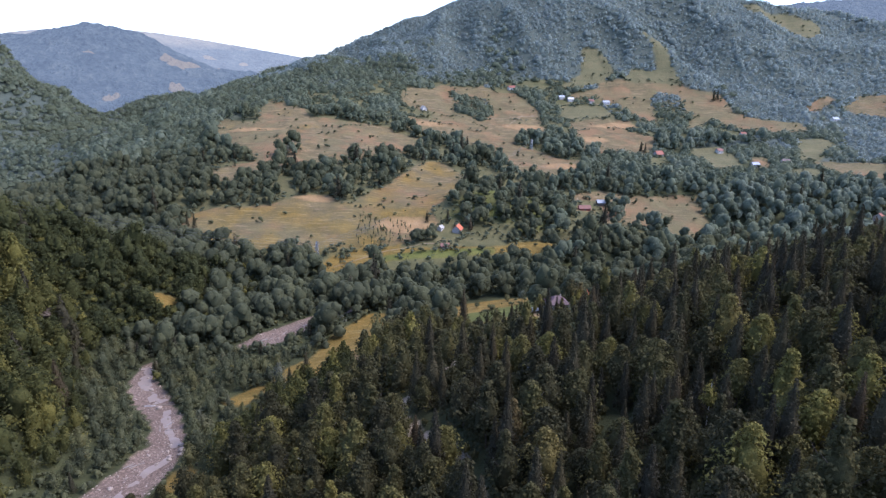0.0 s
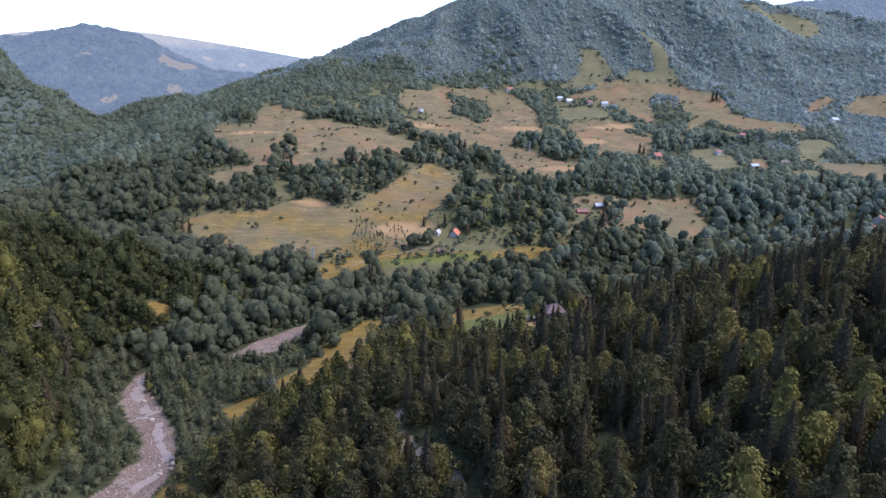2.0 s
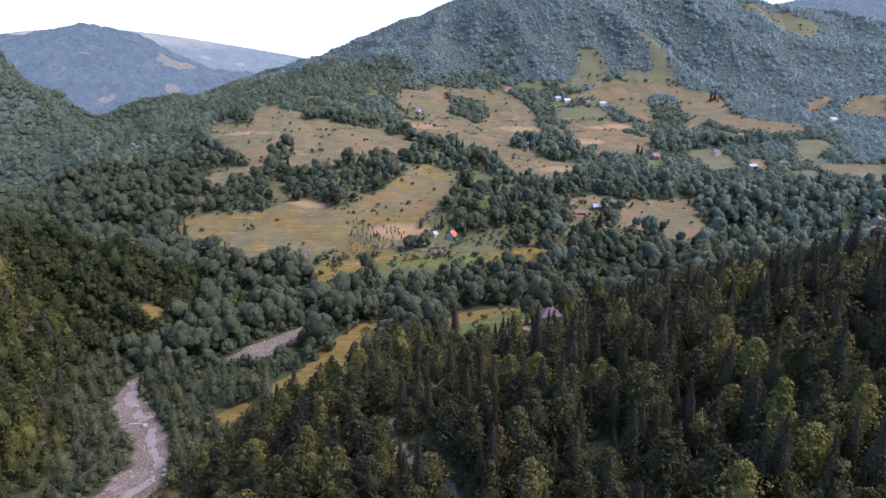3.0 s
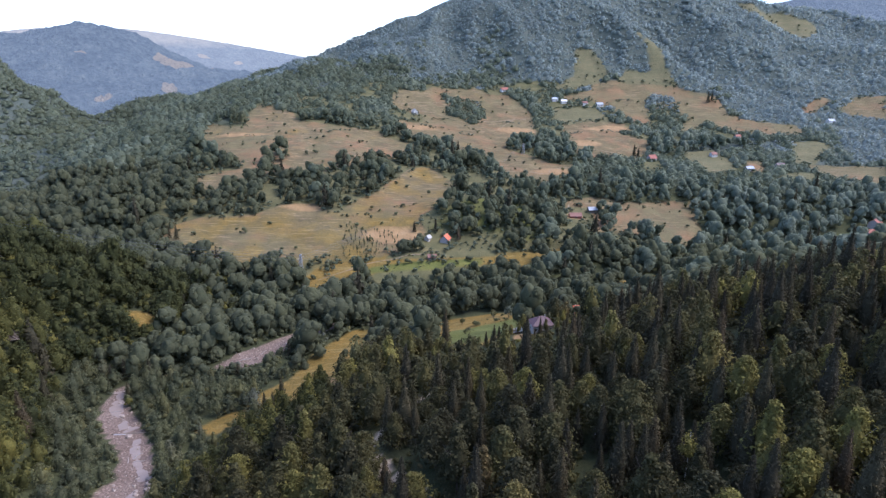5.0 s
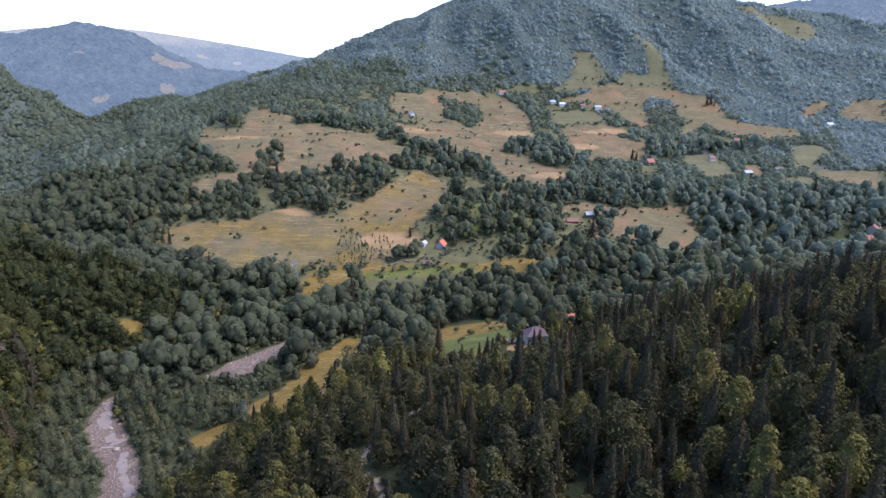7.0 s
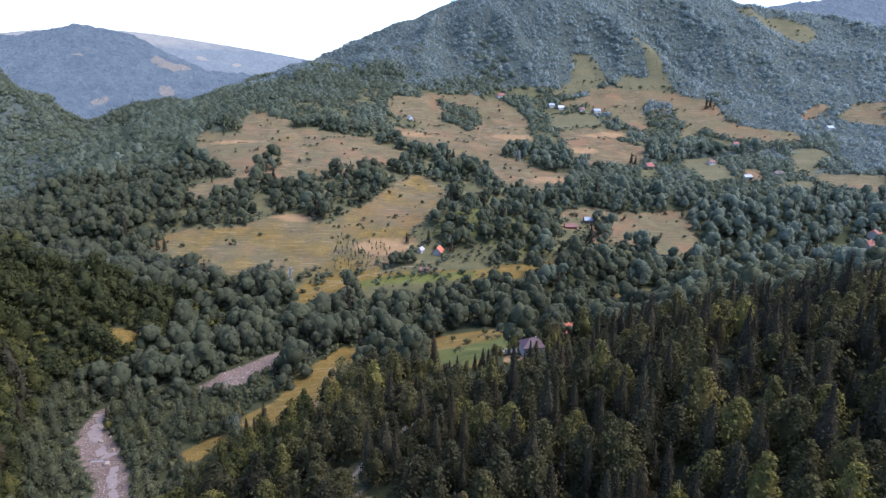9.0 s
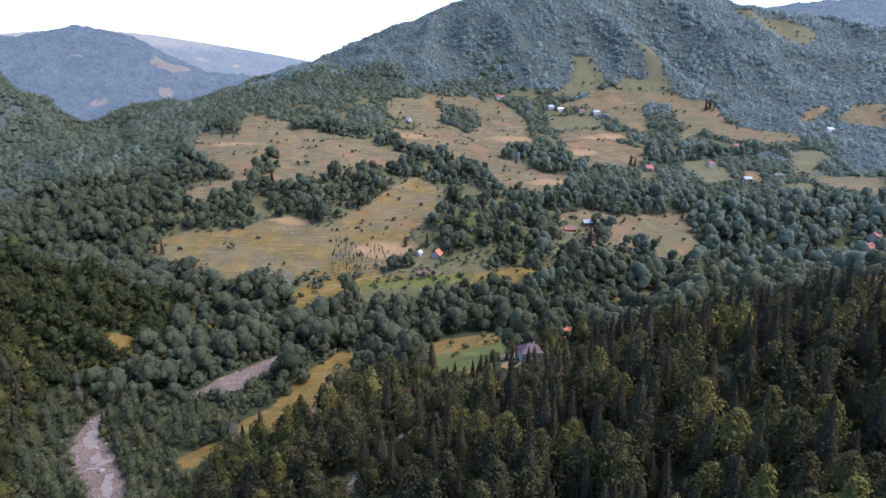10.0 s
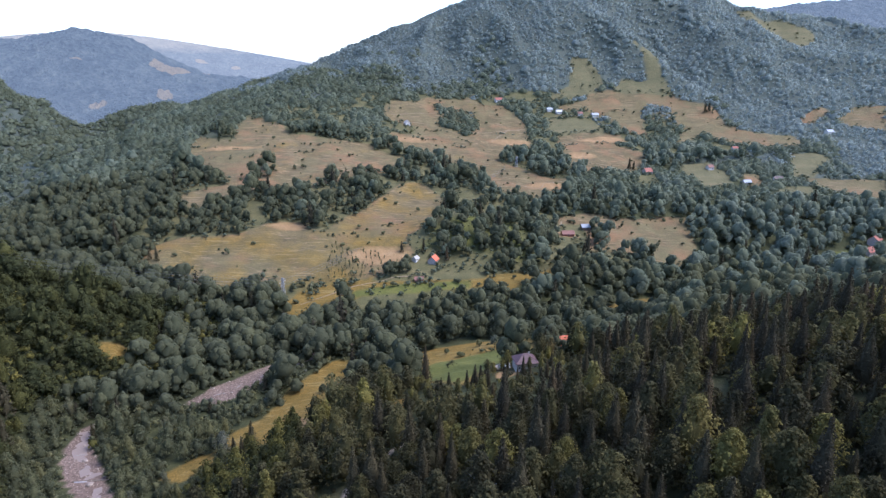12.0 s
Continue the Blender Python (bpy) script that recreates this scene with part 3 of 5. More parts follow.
def build_ground():
    gx = steps((-4700, -1500, 80), (-1500, -800, 25), (-800, -330, 10), (-330, 330, 4.4), (330, 800, 11), (800, 1500, 25), (1500, 4700, 80))
    gy = steps((-700, 90, 30), (90, 430, 4.2), (430, 1150, 7), (1150, 1700, 14), (1700, 4900, 60))
    x, y = np.meshgrid(gx, gy)
    z = elevation(x, y) - 40 * ease(y, 1700, 1800)
    n = len(gx)
    k = (np.arange(len(gy) - 1)[:, None] * n + np.arange(n - 1)).ravel()
    me = quick_mesh("ground", np.stack([x, y, z], -1).reshape(-1, 3), np.stack([k, k + 1, k + n + 1, k + n], -1), [ground_mat])
    x, y = x.ravel(), y.ravel()
    cover = {k: np.zeros(len(x)) for k in ("meadow", "lush", "scrub", "pale", "gold")}
    for name, (kind, outline) in FIELDS.items():
        v = ease(inside(outline, x, y), -7, 5)
        if name == "great_pasture":
            cover["meadow"] = np.maximum(cover["meadow"], v)
            v = v * (0.42 + 0.16 * ripple(x, y, 70, 31))
        if name in ("upper_pasture", "high_terraces"):
            cover["gold"] = np.maximum(cover["gold"], v * (0.2 + 0.14 * ripple(x, y, 80, 33)))
        cover[kind] = np.maximum(cover[kind], v)
    hill = ease(inside(HILLSIDE, x, y), -15, 10) * (1 - np.maximum(cover["meadow"], cover["gold"]))
    cover["scrub"] = np.maximum(cover["scrub"], hill)
    brush = ease(inside(BRUSH, x, y), -10, 12) * (1 - np.maximum(cover["meadow"], cover["gold"]))
    cover["lush"] = np.maximum(cover["lush"], brush * (0.5 + 0.15 * ripple(x, y, 40, 33)))
    # clearings on the far mountains
    far = ease(np.hypot(x, y), 1500, 1900) * ease(ripple(x, y, 420, 7) + 0.4 * ripple(x, y, 130, 8), 0.75, 1.0)
    soil = np.zeros(len(x))
    for sx, sy, ra, rb in SOILS:
        soil = np.maximum(soil, ease(1.4 - np.hypot((x - sx) / ra, (y - sy) / rb), 0, 0.9) * 0.7)
    d, run = along(RIVER, x, y)
    gravel = ease(bed_width(run) + 2 - d, 0, 4)
    track = np.zeros(len(x))
    for line, half in TRACKS:
        track = np.maximum(track, ease(half + 1.6 - along(line, x, y)[0], 0, 2.2))
    soil = np.maximum(soil, ease(inside(YARD, x, y), -2, 2) * 0.9)
    # The haze-lightened ground comes in with distance, from 800 to 1050 m.
    for name, v in (("hazed_undergrowth", ease(np.hypot(x, y), 800, 1050)), ("meadow", np.maximum(cover["meadow"], far)), ("scrub", cover["scrub"]), ("pale", cover["pale"]), ("gold", cover["gold"]), ("lush", cover["lush"]), ("soil", soil), ("gravel", gravel), ("track", track)):
        point_layer(me, name, v)
    tagged(new("ground", me), "wooded valley slopes with dry golden meadows and a gravel river bed", "ground", kind="structure")


build_ground()


def build_backdrop():
    """The far ranges at the head of the valley."""
    gx, gy = steps((-3700, 3700, 14)), steps((1690, 2330, 11), (2330, 4880, 15))
    x, y = np.meshgrid(gx, gy)
    r = np.random.default_rng(3)
    z = elevation(x, y) + 5 * ease(y, 1700, 1790) + 4 * ease(y, 2330, 2420) + (r.normal(0, 3.6, x.shape) + (1 - ease(y, 3000, 3300)) * (9 * ripple(x, y, 210, 21) - 16 * np.abs(ripple(x, y, 330, 22)) + 7)) * (1 - ease(y, 3500, 3800) * 0.75) - 30 * (1 - ease(y, 1690, 1712))
    n = len(gx)
    k = (np.arange(len(gy) - 1)[:, None] * n + np.arange(n - 1)).ravel()
    k = k[np.abs(x.ravel()[k]) < y.ravel()[k] * 0.72 + 120]
    v = np.stack([x, y, z], -1).reshape(-1, 3)
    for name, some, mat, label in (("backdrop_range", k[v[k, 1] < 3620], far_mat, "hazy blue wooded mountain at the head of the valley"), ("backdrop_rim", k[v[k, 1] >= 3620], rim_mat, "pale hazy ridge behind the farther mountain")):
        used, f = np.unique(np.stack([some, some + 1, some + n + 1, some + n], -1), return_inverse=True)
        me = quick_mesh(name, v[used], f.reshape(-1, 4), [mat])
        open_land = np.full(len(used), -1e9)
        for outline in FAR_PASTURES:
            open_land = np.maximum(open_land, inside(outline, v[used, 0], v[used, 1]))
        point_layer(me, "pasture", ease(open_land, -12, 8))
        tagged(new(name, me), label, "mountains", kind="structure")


build_backdrop()

# ---- trees ----
def empty_thing(name, x, y, z, label, category, group="", turn=0.0, size=1.0):
    ob = new(name)
    ob.matrix_basis = pose(x, y, z, 0, 0, turn) @ Matrix.Diagonal((size, size, size, 1))
    return tagged(ob, label, category, group)


def child(name, me, parent, label=""):
    ob = new(name, me)
    ob.parent = parent
    return tagged(ob, label)


def cone_mesh(height, r0, r1, sides, rng, bend=0.15, rings=4):
    """A tapering, slightly bent stem."""
    t = np.linspace(0, 1, rings + 1)
    a = np.arange(sides) * 2 * np.pi / sides
    bx, by = np.cumsum(rng.normal(0, bend, rings + 1)) * t, np.cumsum(rng.normal(0, bend, rings + 1)) * t
    r = r0 + (r1 - r0) * t**0.8
    v = np.stack([bx[:, None] + r[:, None] * np.cos(a), by[:, None] + r[:, None] * np.sin(a), np.repeat((t * height)[:, None], sides, 1)], -1)
    k = np.array([[i * sides + j, i * sides + (j + 1) % sides, (i + 1) * sides + (j + 1) % sides, (i + 1) * sides + j] for i in range(rings) for j in range(sides)])
    return v.reshape(-1, 3), k


def tris(quads):
    q = np.asarray(quads)
    return np.concatenate([q[:, [0, 1, 2]], q[:, [0, 2, 3]]])


def dome(rng, sides, rings, low=-0.55, wobble=0.16):
    """A lumpy crown of unit radius, open below."""
    e = np.linspace(math.asin(low), math.radians(62), rings)
    a = (np.arange(sides)[None] + 0.5 * (np.arange(rings)[:, None] % 2)) * 2 * np.pi / sides
    r = 1 + rng.normal(0, wobble, (rings, sides))
    v = np.stack([r * np.cos(e)[:, None] * np.cos(a), r * np.cos(e)[:, None] * np.sin(a), r * np.sin(e)[:, None]], -1).reshape(-1, 3)
    v = np.vstack([v, [[0, 0, 1 + rng.normal(0, wobble / 2)]]])
    f = []
    for i in range(rings - 1):
        for j in range(sides):
            p, q, s, t = i * sides + j, i * sides + (j + 1) % sides, (i + 1) * sides + (j + 1) % sides, (i + 1) * sides + j
            f += [[p, q, t], [q, s, t]]
    top = (rings - 1) * sides
    f += [[top + j, top + (j + 1) % sides, len(v) - 1] for j in range(sides)]
    return v, np.array(f)


def sprays(rng, points, outward, size, sag=0.25):
    """Small bent leaf sprays: two triangles each, folded along the middle."""
    n = len(points)
    out = outward + rng.normal(0, 0.55, (n, 3))
    out /= np.linalg.norm(out, axis=1, keepdims=True)
    side = np.cross(out, rng.normal(0, 1, (n, 3)))
    side /= np.linalg.norm(side, axis=1, keepdims=True)
    up = np.cross(side, out)
    s = size * rng.uniform(0.6, 1.3, (n, 1))
    tip = points + out * s * 0.75 - np.array([0, 0, 1]) * s * sag
    v = np.stack([points - side * s * 0.55, points + up * s * 0.5 * rng.uniform(0.4, 1, (n, 1)) + out * s * 0.25, points + side * s * 0.55, tip], 1)
    k = np.arange(n)[:, None] * 4
    return v.reshape(-1, 3), np.concatenate([k + [0, 1, 3], k + [1, 2, 3]])


def join(parts):
    v, f, base = [], [], 0
    for pv, pf in parts:
        v.append(pv)
        f.append(pf + base)
        base += len(pv)
    return np.concatenate(v), np.concatenate(f)


def spruce_crown(rng, height, spread, whorls, arms, size):
    """Uneven tiers of drooping needle sprays round a dark core, ending in a thin leader."""
    parts = []
    cv, cf = dome(rng, 7, 6, -0.6, 0.12)
    cv = cv * [spread * 0.5, spread * 0.5, height * 0.48]
    cv[:, 2] += height * 0.46
    cv[:, :2] *= np.clip((height * 1.0 - cv[:, 2:]) / (height * 0.62), 0.06, 1)
    parts.append((cv, cf))
    lead = np.array([[0.09, 0, height * 0.9], [-0.05, 0.08, height * 0.9], [-0.05, -0.08, height * 0.9], [0, 0, height * 1.02]])
    parts.append((lead, np.array([[0, 1, 3], [1, 2, 3], [2, 0, 3]])))
    n = whorls * arms
    t = rng.uniform(0, 1, n) ** 1.15
    a = rng.uniform(0, 2 * np.pi, n)
    tier = 0.86 + 0.16 * np.sin(t * whorls * 3.2 + 1.5 * np.sin(a * 2 + whorls))
    reach = (spread * (1 - t) ** 0.92 * (0.75 + 0.25 * np.minimum(1, t * 6)) + 0.15) * tier * rng.uniform(0.55, 1.08, n) ** 0.7
    d = np.stack([np.cos(a), np.sin(a), np.full(n, -0.25)], -1)
    at = np.stack([np.cos(a) * reach, np.sin(a) * reach, height * (0.09 + 0.88 * t) - 0.32 * reach], -1)
    parts.append(sprays(rng, at, d, size * (1.1 - 0.5 * t[:, None]), 0.3))
    return join(parts)


def leafy_crown(rng, height, spread, lumps, leaves, sides=8, rings=4, size=0.8, stem=0.25, hull=0.84):
    """Overlapping leafy lumps, with small sprays of leaves standing out of them."""
    parts = []
    for k in range(lumps):
        if k == 0:
            c, r = np.array([0, 0, height * 0.66]), spread * 0.72
        else:
            a, t = k * 2.4 + rng.uniform(-0.4, 0.4), rng.uniform(0, 1)
            reach = spread * (0.62 - 0.3 * t) * rng.uniform(0.8, 1.15)
            c, r = np.array([math.cos(a) * reach, math.sin(a) * reach, height * (stem + 0.2 + (0.62 - stem) * t)]), spread * rng.uniform(0.36, 0.56)
        tall = min(height * 0.98 - c[2], r * rng.uniform(0.95, 1.35)) if k else height * 0.32
        v, f = dome(rng, sides, rings, -0.6, 0.14)
        parts.append((v * [r * hull, r * hull, tall * hull] + c, f))
        d = rng.normal(0, 1, (leaves, 3))
        d[:, 2] = np.abs(d[:, 2]) * 1.0 - 0.35
        d /= np.linalg.norm(d, axis=1, keepdims=True)
        if leaves:
            parts.append(sprays(rng, d * ([r, r, tall] * rng.uniform(0.76, 1.02, (leaves, 1))) + c, d, size))
    return join(parts)


def tiered_crown(rng, height, spread, boughs, leaves, size, point=0.75, stem=0.16):
    """Boughs in uneven tiers round a stem, each a flat pad of leaf sprays; the crown narrows to a point."""
    cv, cf = dome(rng, 7, 5, -0.75, 0.2)
    cv = cv * [spread * 0.5, spread * 0.5, height * 0.36] + [0, 0, height * 0.52]
    cv[:, :2] *= np.clip((height * 1.0 - cv[:, 2:]) / (height * 0.5), 0.2, 1) ** point
    parts = [(cv, cf)]
    for k in range(boughs):
        t = min(1.0, max(0.0, (k + rng.uniform(-0.5, 0.5)) / (boughs - 1))) ** 0.85
        wide = spread * (min(1.0, 0.62 + 1.4 * t) * (1 - t) ** point * 1.18 + 0.06) * rng.uniform(0.7, 1.18)
        a = k * 2.4 + rng.uniform(-0.5, 0.5)
        z = height * (stem + (0.97 - stem) * t)
        r = (0.36 * wide + 0.13 * spread) * rng.uniform(0.8, 1.2)
        c = np.array([math.cos(a) * (wide - r * 0.7), math.sin(a) * (wide - r * 0.7), z])
        d = rng.normal(0, 1, (leaves, 3))
        d[:, 2] = np.abs(d[:, 2]) - 0.25
        d /= np.linalg.norm(d, axis=1, keepdims=True)
        at = d * [r, r, r * 0.55] * rng.uniform(0.55, 1.0, (leaves, 1)) + c
        at[:, 2] -= 0.16 * (np.hypot(at[:, 0], at[:, 1]) - np.hypot(c[0], c[1]))
        parts.append(sprays(rng, at, d + [math.cos(a) * 0.4, math.sin(a) * 0.4, 0.1], size))
    return join(parts)


def spread_points(rng, step, region):
    """Jittered points over a box, about one for every step times step."""
    x0, x1, y0, y1 = region
    gx, gy = np.meshgrid(np.arange(x0, x1, step), np.arange(y0, y1, step))
    gx, gy = gx + (np.arange(gx.shape[0])[:, None] % 2) * step / 2, gy
    x, y = gx.ravel() + rng.uniform(-0.42, 0.42, gx.size) * step, gy.ravel() + rng.uniform(-0.42, 0.42, gx.size) * step
    return x, y


def kept(r, x, y):
    """Thins the woods to clumps and hedges on the pastured hillside."""
    clump = ripple(x, y, 85, 13) + 0.6 * ripple(x, y, 33, 14)
    stand = np.zeros(len(x), bool)
    for outline in COPSES:
        stand |= inside(outline, x, y) > 0
    return stand | (inside(HILLSIDE, x, y) < 0) | (clump > -0.45) | (r.uniform(0, 1, len(x)) < 0.2)


def in_view(x, y, margin=0.0):
    """Within the valley that the flight looks up: a fan from the start, somewhat widened."""
    return np.abs(x) < y * 0.70 + 68 + margin


def many(name, kinds, x, y, z, size, which, tint, turn, mats, label, category):
    """One mesh of many trees of the given kinds."""
    vs, fs, ts, base = [], [], [], 0
    for k, (v, f) in enumerate(kinds):
        at = np.nonzero(which == k)[0]
        if not len(at):
            continue
        c, s = np.cos(turn[at])[:, None], np.sin(turn[at])[:, None]
        p = np.stack([(v[:, 0] * c - v[:, 1] * s) * size[at, None] + x[at, None], (v[:, 0] * s + v[:, 1] * c) * size[at, None] + y[at, None], v[:, 2] * size[at, None] * (0.85 + 0.3 * tint[at, None]) + z[at, None]], -1)
        vs.append(p.reshape(-1, 3))
        fs.append((f[None] + (base + np.arange(len(at)) * len(v))[:, None, None]).reshape(-1, 3))
        ts.append(np.repeat(tint[at], len(v)))
        base += len(at) * len(v)
    me = quick_mesh(name, np.concatenate(vs), np.concatenate(fs), mats)
    point_layer(me, "tint", np.concatenate(ts))
    point_layer(me, "mixed", np.ones(len(me.vertices)))
    return tagged(new(name, me), label, category, kind="stuff")


rng = np.random.default_rng(7)


def near_trees():
    """Woods nearest to the flight: the first 300 spruces and broad-leaved trees are things of their own, the rest are woods."""
    x, y = spread_points(rng, 8.4, (-330, 330, 95, 330))
    keep = in_view(x, y) & (open_ground(x, y) < -1.2)
    x, y = x[keep], y[keep]
    z = elevation(x, y)
    river, _ = along(RIVER, x, y)
    slope = ease(x, -75, 25) * ease(z, 12, 34)
    share = 0.04 + 0.22 * ease(x, 70, 150) * slope + 0.36 * slope + 0.3 * slope * ripple(x, y, 60, 9)
    is_spruce = rng.uniform(0, 1, len(x)) < share
    order = np.argsort(np.hypot(x, y))
    tint, turn = rng.uniform(0, 1, len(x)), rng.uniform(0, 2 * np.pi, len(x))
    low = 1 - ease(river, 14, 58)
    size = np.where(is_spruce, rng.uniform(0.5, 1.08, len(x)), rng.uniform(0.72, 1.22, len(x)) * (1 - 0.15 * low))
    young = (1 - ease(np.hypot((x - 40) / 58, (y - 284) / 42), 0.75, 1.2)) * 0.58
    size = size * (1 - young) * np.where(z < 6, 0.92, 1.22) * np.where((x < -170) & (z > 6), 1.12, 1.0)
    front = (1 - ease(np.hypot((x + 86) / 58, (y - 262) / 30), 0.6, 1.2)) * 0.28
    size = size * (1 - front) * (1 - 0.5 * (1 - ease(np.hypot((x + 124) / 36, (y - 322) / 16), 0.7, 1.2)))
    spruces, leafies = [], []
    for k in range(5):
        r = np.random.default_rng(30 + k)
        h = 20 + 1.5 * (k % 4)
        ob = empty_thing("spruce_tree", 0, 0, -900, "dark green spruce on the shaded slope", "tree", "spruces on the slope")
        v, f = cone_mesh(h * 0.8, 0.2, 0.03, 6, r, 0.05)
        child("trunk", quick_mesh("spruce_trunk", v, f, [bark]), ob)
        v, f = spruce_crown(r, h, 3.7 + 0.25 * k, 24, 36, 0.75)
        child("crown", quick_mesh("spruce_crown", v, f, [spruce_needles]), ob)
        spruces.append(ob)
    for k in range(6):
        r = np.random.default_rng(60 + k)
        h = 14 + 1.6 * (k % 4)
        ob = empty_thing("beech_tree", 0, 0, -900, "broad-leaved tree with a full yellow-green crown", "tree", "broad-leaved trees")
        v, f = cone_mesh(h * 0.8, 0.26, 0.06, 6, r, 0.12)
        limbs = [(v, tris(f))]
        for j in range(5):
            lv, lf = cone_mesh(h * 0.34, 0.1, 0.02, 4, r, 0.1, 3)
            a, lean = j * 1.3 + k, 0.75
            ca, sa = math.cos(a), math.sin(a)
            px = lv[:, 0] * math.cos(lean) + lv[:, 2] * math.sin(lean)
            pz = lv[:, 2] * math.cos(lean) - lv[:, 0] * math.sin(lean)
            limbs.append((np.stack([px * ca - lv[:, 1] * sa, px * sa + lv[:, 1] * ca, pz + h * (0.25 + 0.07 * j)], -1), tris(lf)))
        v, f = join(limbs)
        child("trunk", quick_mesh("beech_trunk", v, f, [pale_bark if k == 5 else bark]), ob)
        v, f = tiered_crown(r, h, 5.0 + 0.7 * (k % 3), 44, 28, 0.8, (0.55, 0.8, 0.65, 0.95, 0.5, 0.7)[k])
        child("crown", quick_mesh("beech_crown", v, f, [slope_leaves]), ob)
        leafies.append(ob)
    taken = np.zeros(len(x), bool)
    for kinds, mask in ((spruces, is_spruce), (leafies, ~is_spruce)):
        first = [i for i in order if mask[i]][:300]
        for n, i in enumerate(first):
            m = pose(x[i], y[i], z[i] - 0.25, 0, 0, math.degrees(turn[i])) @ Matrix.Diagonal((size[i], size[i], size[i] * (0.88 + 0.25 * tint[i]), 1))
            if n < len(kinds):
                kinds[n].matrix_basis = m
            else:
                copy_thing(kinds[int(rng.integers(len(kinds)))], Matrix.Identity(4)).matrix_basis = m
        taken[first] = True
    rest = ~taken & is_spruce
    kinds = [spruce_crown(np.random.default_rng(90 + k), 18 + k, 4.2, 14, 12, 1.6) for k in range(4)]
    many("spruce_woods", kinds, x[rest], y[rest], z[rest] - 0.3, size[rest], rng.integers(0, 4, rest.sum()), tint[rest], turn[rest], [spruce_needles], "dark green spruce woods on the slope", "woods")
    kinds = [tiered_crown(np.random.default_rng(120 + k), 13.0 + 0.9 * k, 5.2 + 0.4 * (k % 3), 24, 14, 1.05, (0.5, 0.75, 0.6, 0.9, 0.45)[k]) for k in range(5)]
    for name, mask, mat, label in (("slope_woods", (z > 8) & (x > -60), slope_leaves, "dark olive broad-leaved woods on the shaded slope"), ("beech_woods", (z > 3) & (x <= -60), beech_leaves, "yellow-green broad-leaved woods on the valley side"), ("alder_woods", (z <= 8) & ((x > -60) | (z <= 3)), alder_leaves, "dense green alder woods along the river")):
        rest = ~taken & ~is_spruce & mask
        many(name, kinds, x[rest], y[rest], z[rest] - 0.3, size[rest], rng.integers(0, 5, rest.sum()), tint[rest], turn[rest], [mat], label, "woods")


near_trees()


def middle_trees():
    x, y = spread_points(rng, 10.8, (-560, 600, 325, 880))
    keep = in_view(x, y) & ((y < 720) | (inside(HILLSIDE, x, y) > -25)) & (open_ground(x, y) < -1.0) & kept(rng, x, y)
    x, y = x[keep], y[keep]
    z = elevation(x, y)
    kinds = [leafy_crown(np.random.default_rng(150 + k), 11.0 + k * 0.9, 5.4, 7, 19, 6, 3, 0.95, 0.03, 0.86) for k in range(5)]
    kinds += [spruce_crown(np.random.default_rng(170 + k), 17, 2.8, 9, 8, 1.8) for k in range(2)]
    which = np.where(rng.uniform(0, 1, len(x)) < 0.03, rng.integers(5, 7, len(x)), rng.integers(0, 5, len(x)))
    size = (0.72 + 0.95 * rng.uniform(0, 1, len(x)) ** 1.5) * (0.98 + 0.2 * ripple(x, y, 45, 11)) * (1.22 - 0.14 * ease(y, 400, 620)) * np.where((np.abs(x - 76) < 24) & (y < 376), 0.5, 1.0) * np.where(np.hypot((x + 116) / 40, (y - 334) / 17) < 1, 0.6, 1.0)
    tint, turn = rng.uniform(0, 1, len(x)), rng.uniform(0, 2 * np.pi, len(x))
    leafy = which < 5
    # Tint climbs to the right and with distance, painting thicker haze into leaves.
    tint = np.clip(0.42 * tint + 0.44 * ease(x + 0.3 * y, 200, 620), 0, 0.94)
    # More trees take the haze-paled palette towards the right and the distance.
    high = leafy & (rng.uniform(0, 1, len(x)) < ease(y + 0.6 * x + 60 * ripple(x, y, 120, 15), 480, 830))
    bright = leafy & (x < -185) & (y < 440) & (z > 6)
    leafy_rest = leafy & ~bright
    slim = [leafy_crown(np.random.default_rng(180 + k), 12.5 + 1.2 * k, 4.0, 7, 26, 6, 3, 1.1, 0.05, 0.7) for k in range(5)]
    at = np.repeat(np.nonzero(bright)[0], 2)
    bx, by = x[at] + np.tile((0.0, 4.6), len(at) // 2), y[at] + np.tile((0.0, 4.1), len(at) // 2)
    many("valley_side_woods", slim, bx, by, elevation(bx, by) - 0.3, size[at] * np.tile((1.1, 0.85), len(at) // 2), which[at], np.tile(tint[bright], 2), turn[at], [beech_leaves], "yellow-green broad-leaved woods on the steep valley side", "woods")
    high &= ~bright
    for name, some, mat, label in (("valley_woods", leafy_rest & ~high, alder_leaves, "green broad-leaved woods along the valley floor"), ("hillside_woods", high, hazy_hill_leaves, "haze-paled green broad-leaved woods between the meadows")):
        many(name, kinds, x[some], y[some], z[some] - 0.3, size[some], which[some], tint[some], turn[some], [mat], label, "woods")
    many("valley_spruces", kinds, x[~leafy], y[~leafy], z[~leafy] - 0.3, size[~leafy], which[~leafy], tint[~leafy], turn[~leafy], [spruce_needles], "dark spruces among the valley woods", "woods")


middle_trees()


